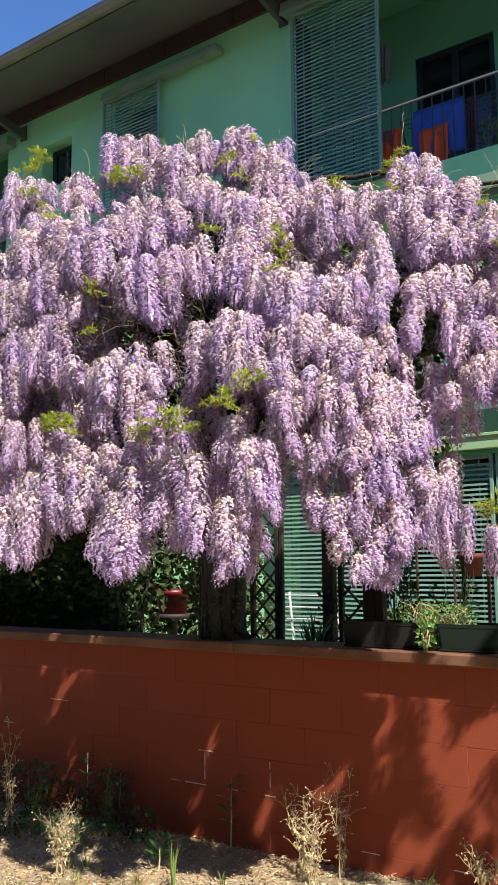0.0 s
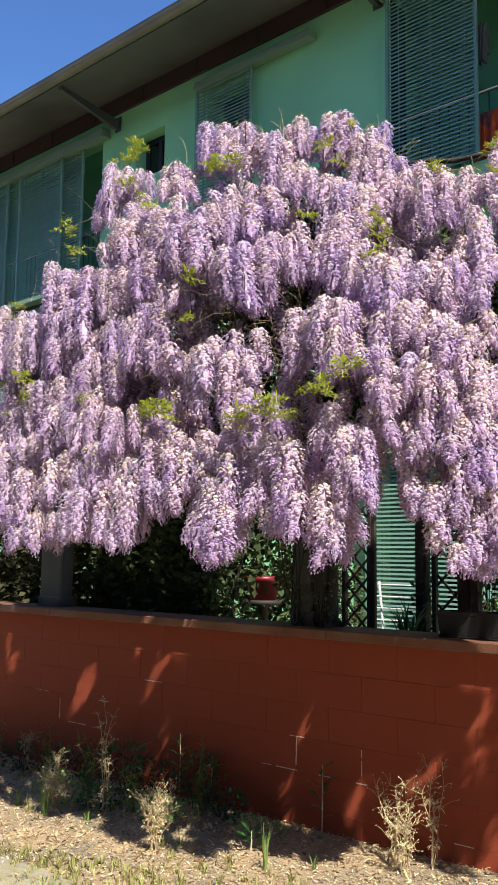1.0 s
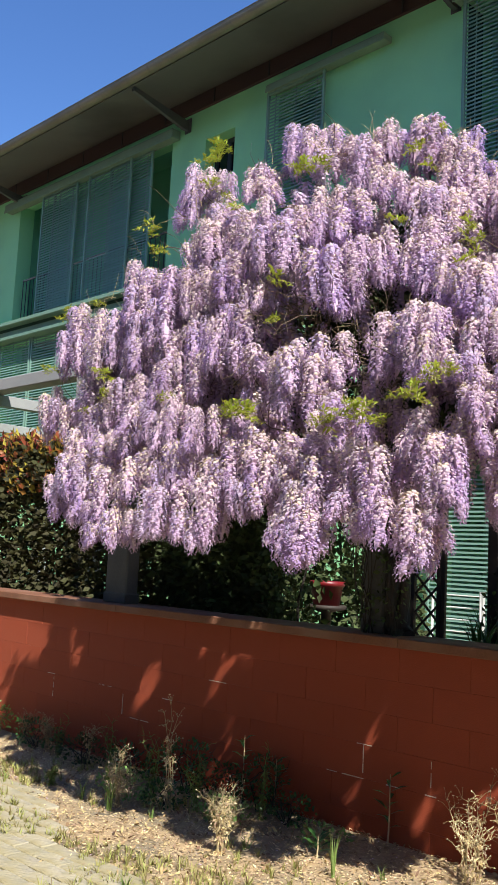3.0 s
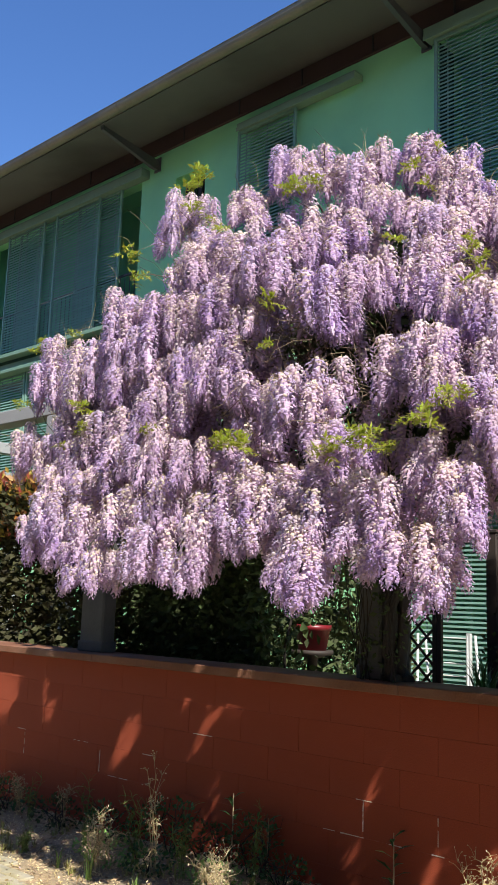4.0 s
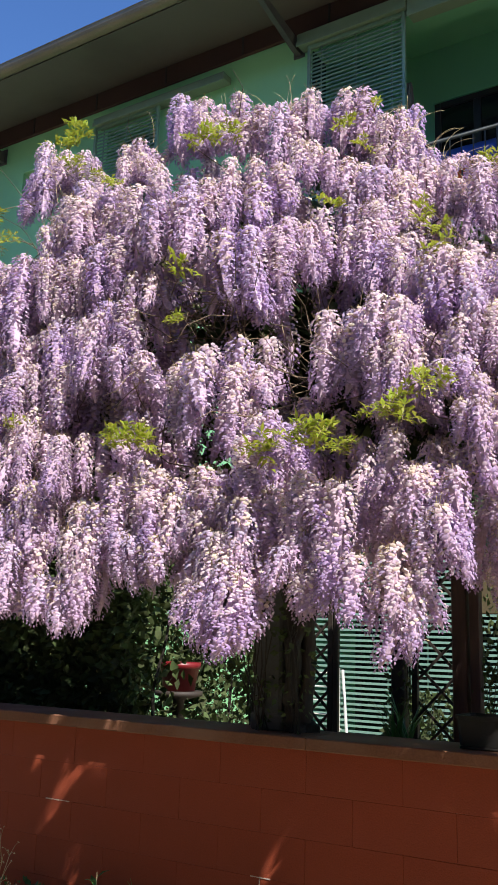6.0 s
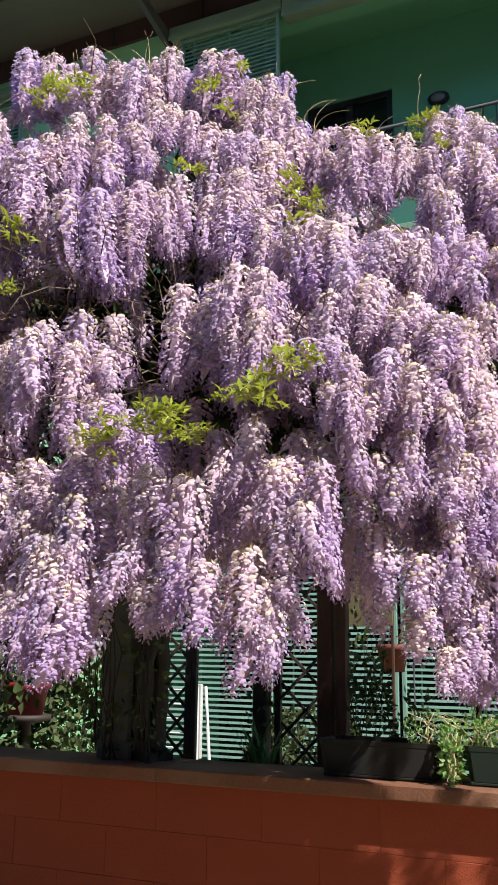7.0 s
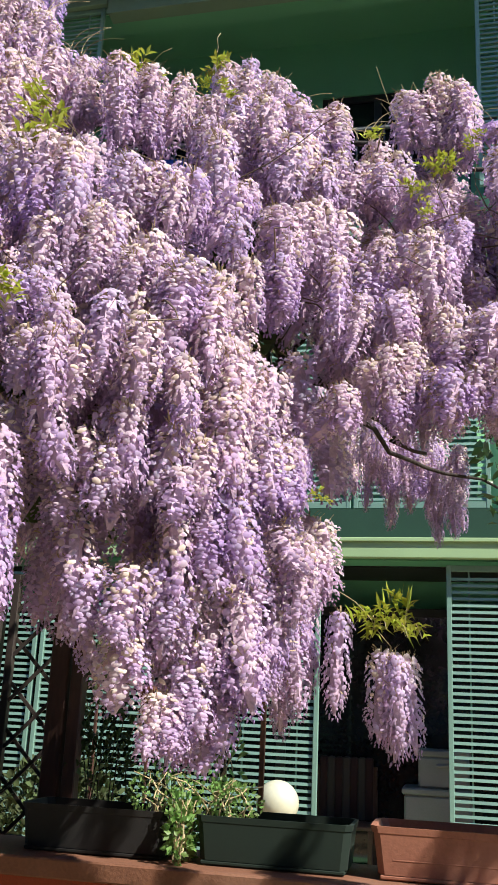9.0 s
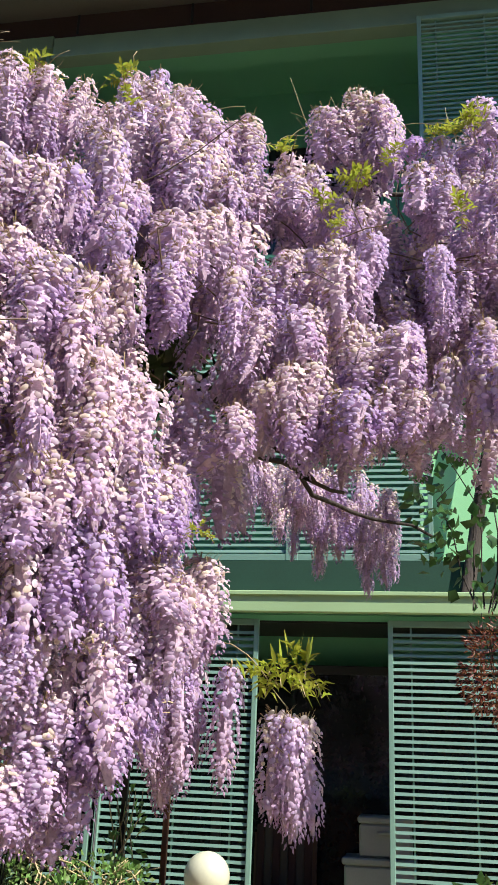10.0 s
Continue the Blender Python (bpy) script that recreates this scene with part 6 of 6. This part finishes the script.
# ---- street side ----
def dry_weed(seed, height, stems, spread, heads=True):
    """A withered weed: crooked stems with side shoots and pale seed heads."""
    r = random.Random(seed)
    w = thing("dry_weed", (0, 0, 0), "withered straw-coloured weed at the foot of the wall" if heads else "thin green weed stalks at the foot of the wall", "weed", "withered weeds" if heads else "green weeds")
    bm, hm, lm = bmesh.new(), bmesh.new(), bmesh.new()
    for i in range(stems):
        a = r.uniform(0, 6.28)
        h = height * r.uniform(0.6, 1.0)
        lean = spread * r.uniform(0.2, 1.0)
        droop = r.uniform(0.0, 1.0)
        pts = [Vector((0.02 * math.cos(a), 0.02 * math.sin(a), -0.01))]
        for k in range(1, 6):
            f = k / 5
            g = lean * (f + 0.8 * f ** 4 * droop)
            pts.append(Vector((g * math.cos(a) + r.gauss(0, 0.01), g * math.sin(a) + r.gauss(0, 0.01), h * (f - 0.35 * droop * f ** 4))))
        tube(pts, [0.0027 - 0.0003 * k for k in range(6)], 4, bm)
        for p in pts[:4]:
            for _ in range(5):
                d = Vector((r.gauss(0, 1), r.gauss(0, 1), r.gauss(0, 0.8))).normalized() * r.uniform(0.014, 0.035)
                e = d.cross(Vector((r.gauss(0, 1), r.gauss(0, 1), r.gauss(0, 1)))).normalized() * 0.005
                q = p + Vector((0, 0, r.uniform(0, 0.04)))
                vs = [lm.verts.new(v) for v in (q, q + d * 0.5 + e, q + d - Vector((0, 0, 0.012)), q + d * 0.5 - e)]
                lm.faces.new(vs[:3])
                lm.faces.new((vs[0], vs[2], vs[3]))
        for p in pts[2:]:
            for _ in range(4):
                q = p + Vector((r.gauss(0, 0.03), r.gauss(0, 0.03), r.uniform(-0.01, 0.06)))
                tube([p, p.lerp(q, 0.6) + Vector((0, 0, 0.008)), q], [0.0014, 0.0011, 0.0008], 3, bm)
                if heads:
                    m = Matrix.Translation(q) @ pose(0, 0, 0, r.uniform(0, 360), r.uniform(0, 360), 0) @ Matrix.Diagonal((0.0022, 0.0026, r.uniform(0.004, 0.007), 1))
                    bmesh.ops.create_icosphere(hm, subdivisions=1, radius=1.0 * r.uniform(0.6, 1.1), matrix=m)
    for v in hm.verts:
        v.co += Vector((r.gauss(0, 0.0012), r.gauss(0, 0.0012), r.gauss(0, 0.0012)))
    part("stem_mass", bm, M["dry_stem" if heads else "grass"], w)["kind"] = "stuff"
    part("withered_leaves", lm, M["straw" if heads else "grass"], w)["kind"] = "stuff"
    if heads:
        part("seed_head_mass", hm, M["dry_head"], w)["kind"] = "stuff"
    else:
        hm.free()
    return w


def on_ground(x, y):
    return (x, y, ground_height(x, y))


WEEDS = [(-2.14, -0.5, 0.66, 4, 0.05), (-1.32, -0.86, 0.36, 11, 0.09), (-0.33, -0.2, 0.56, 8, 0.11), (-2.0, -0.42, 0.42, 5, 0.08), (-2.35, -0.72, 0.34, 6, 0.09), 
         (-3.0, -0.75, 0.16, 5, 0.06), (-3.9, -0.2, 0.3, 5, 0.1), (-3.2, -0.15, 0.36, 4, 0.1), (0.5, -0.05, 0.24, 6, 0.1), (-0.18, -0.12, 0.5, 4, 0.1), (-1.75, -0.4, 0.2, 5, 0.08), (-2.3, -0.5, 0.5, 5, 0.06), (-2.5, -0.6, 0.4, 4, 0.06), (-1.65, -0.25, 0.42, 4, 0.08), (-3.4, -0.2, 0.3, 4, 0.06), (-3.7, -0.25, 0.28, 4, 0.06), (-4.3, -0.15, 0.26, 4, 0.06), (-0.22, -0.3, 0.34, 5, 0.09)]
for i, (x, y, h, n, s) in enumerate(WEEDS):
    dry_weed(500 + i, h, n, s, not (x < -1.6 and i % 2)).location = on_ground(x, y)
TUFTS = [(-0.75, -0.68, 0.26, 9, 0.05), (-2.3, -0.8, 0.2, 14, 0.07), (-2.62, -0.78, 0.12, 16, 0.06), (-5.5, -0.2, 0.28, 40, 0.16), (-5.9, -0.3, 0.3, 40, 0.2), (-5.0, -0.15, 0.2, 30, 0.15), (-1.2, -1.52, 0.06, 18, 0.05), (-1.3, -0.7, 0.09, 10, 0.06),
         (-0.6, -0.5, 0.08, 10, 0.06), (0.3, -0.2, 0.12, 14, 0.08), (-2.0, -0.75, 0.1, 12, 0.05), (-1.7, -0.55, 0.14, 10, 0.06), (-3.3, -0.9, 0.07, 14, 0.06), (-2.95, -0.35, 0.22, 16, 0.08)]
for i, (x, y, h, n, s) in enumerate(TUFTS):
    t = tagged(new("grass_tuft", mesh_from("grass_tuft", *grass_arrays(700 + i, n, h, s), [M["grass"]])), "tuft of green grass in the dry soil", "grass", "grass tufts")
    t.location = on_ground(x, y)
for i, (x, y, h) in enumerate(((-0.9, -0.06, 0.36), (-1.95, -0.1, 0.4), (-1.7, -0.08, 0.3), (-1.0, -0.5, 0.1))):
    b = thing("broadleaf_weed", on_ground(x, y), "dark green upright weed with long leaves by the wall", "weed", "green weeds")
    V, F = [], []
    r = np.random.default_rng(800 + i)
    for k in range(12):
        a = k * 2.4 + r.normal(0, 0.2)
        z = h * (0.25 + 0.75 * k / 12)
        d = np.array([math.cos(a), math.sin(a), 0.6])
        s = np.array([-math.sin(a), math.cos(a), 0])
        L = 0.11 * r.uniform(0.7, 1.1)
        p = np.array([0, 0, z])
        n = len(V)
        V += [p, p + d * L * 0.5 + s * L * 0.13, p + d * L * 0.5 - s * L * 0.13, p + d * L * 0.5 - [0, 0, 0.004], p + d * L * 0.95 - [0, 0, 0.02]]
        F += [(n, n + 3, n + 1), (n, n + 2, n + 3), (n + 3, n + 4, n + 1), (n + 3, n + 2, n + 4)]
    part("leaves", mesh_from("leaves", np.array(V), np.array(F), np.zeros(len(F)), [M["ivy_leaf"]]), None, b)
    part("stem", tube([(0, 0, -0.01), (0.005, 0, h * 0.5), (0, 0.005, h)], [0.005, 0.004, 0.002], 5), M["wisteria_stem"], b)


for i, (x, y, rx, rz, n, mat) in enumerate(((-2.9, -0.2, 0.22, 0.12, 420, "ivy_leaf"), (-2.4, -0.15, 0.25, 0.16, 520, "ivy_leaf"), (-2.0, -0.22, 0.22, 0.13, 420, "hedge_leaf"), (-1.75, -0.12, 0.16, 0.17, 300, "ivy_leaf"),
                                          (-3.4, -0.25, 0.25, 0.1, 380, "hedge_leaf"), (-4.1, -0.2, 0.3, 0.11, 420, "ivy_leaf"), (-1.5, -0.2, 0.2, 0.09, 260, "ivy_leaf"), (-1.15, -0.3, 0.16, 0.05, 120, "fresh_leaf"), (-1.75, -0.45, 0.2, 0.07, 240, "fresh_leaf"), (-2.5, -0.55, 0.25, 0.08, 300, "fresh_leaf"), (-2.2, -0.5, 0.18, 0.07, 260, "ivy_leaf"), (-4.9, -0.15, 0.35, 0.14, 420, "fresh_leaf"), (-5.6, -0.2, 0.4, 0.15, 420, "fresh_leaf"))):
    bush("low_weeds", x, y, ground_height(x, y), rx, 0.13, rz, int(n * 0.8), 0.026, mat, "low green weeds crowded at the foot of the wall", "weed", 820 + i, 0.1)


def scatter(name, count, size, seed, mat, label, area, lift=0.004, flat=0.25, keep=None):
    """Dead leaves, straw and fallen petals strewn on the ground."""
    r = np.random.default_rng(seed)
    V, F = [], []
    while len(F) < 2 * count:
        x, y = r.uniform(area[0], area[1]), r.uniform(area[2], area[3])
        if keep and not keep(x, y, r):
            continue
        a = r.uniform(0, 6.28)
        L = size * r.uniform(0.5, 1.5)
        W = L * r.uniform(0.12, 0.5)
        d = np.array([math.cos(a), math.sin(a), r.normal(0, flat)]) * L
        s = np.array([-math.sin(a), math.cos(a), r.normal(0, flat)]) * W
        p = np.array([x, y, ground_height(x, y) + lift + abs(r.normal(0, 0.006))])
        n = len(V)
        V += [p - d, p + s, p + d, p - s]
        F += [(n, n + 1, n + 2), (n, n + 2, n + 3)]
    ob = new(name, mesh_from(name, np.array(V), np.array(F), np.zeros(len(F)), [M[mat]]))
    return tagged(ob, label, "litter", kind="stuff")


def pave_edge(x):
    return -1.32 + 0.1 * math.sin(x * 1.3) + 0.06 * math.sin(x * 4.1) + (0.25 * (-1.6 - x) if x < -1.6 else 0.0) * 0.9


litter_zone = lambda x, y, r: y > pave_edge(x) - abs(r.normal(0, 0.12))
scatter("straw_litter", 24000, 0.009, 901, "straw", "dry leaves and straw strewn on the soil", (-4.5, 2.6, -2.0, 0.0), keep=litter_zone)
scatter("leaf_litter", 10000, 0.012, 902, "dead_leaf", "curled dead leaves on the soil", (-4.5, 2.6, -2.0, 0.0), 0.008, 0.5, litter_zone)
scatter("fallen_petals", 1400, 0.007, 903, "wisteria_pale", "fallen lilac petals on the ground", (-3.5, 2.0, -2.2, 0.0))
V, F, base = [], [], 0
r = np.random.default_rng(77)
for i in range(8000):
    x, y = r.uniform(-6.0, 1.0), r.uniform(-2.6, -0.1)
    near_edge = -0.75 < y - pave_edge(x) < 0.3
    if r.random() > (0.7 if near_edge else 0.3) or noise.noise((x * 1.6, y * 1.6, 3.0)) < 0.12 - 0.2 * near_edge:
        continue
    a, f, _ = grass_arrays(2000 + i, 5 + i % 6, r.uniform(0.02, 0.075), 0.04)
    V.append(a + np.array(on_ground(x, y), np.float32))
    F.append(f + base)
    base += len(a)
F = np.concatenate(F)
tagged(new("short_grass", mesh_from("short_grass", np.concatenate(V), F, np.zeros(len(F)), [M["dry_grass"]])), "sparse short grass in joints and soil", "grass", kind="stuff")

# interlocking pavers, laid last
pavement = tagged(new("pavement"), "weathered grey interlocking pavers with grass in the joints", "pavement", kind="structure")
stone = [mesh_of("paver", box(-0.098, -0.048, -0.05, 0.098, 0.048, 0.004 + 0.001 * k, 0.005), M["paver"]) for k in range(3)]
rest, count = bmesh.new(), 0
rows = []
for j in range(44):
    for i in range(76):
        x, y = -9.0 + 0.2 * i + (0.1 if j % 2 else 0.0), -0.65 - 0.1 * j
        if y < pave_edge(x) and x < 6.0:
            rows.append((x, y, (i * 7 + j * 3) % 3))
rows.sort(key=lambda q: (q[0] + 1.6) ** 2 + (q[1] + 1.7) ** 2)
for n, (x, y, k) in enumerate(rows):
    z = ground_height(x, y) + 0.012
    if n < 300:
        part("paver", stone[k], None, pavement, at=pose(x, y, z, 1.2 * math.sin(n * 1.7), 1.2 * math.sin(n * 2.9), 1.5 * math.sin(n * 4.3)))
    else:
        box(x - 0.098, y - 0.048, z - 0.05, x + 0.098, y + 0.048, z + 0.004, 0.0, rest)
part("far_pavers", rest, M["paver"], pavement)["kind"] = "stuff"
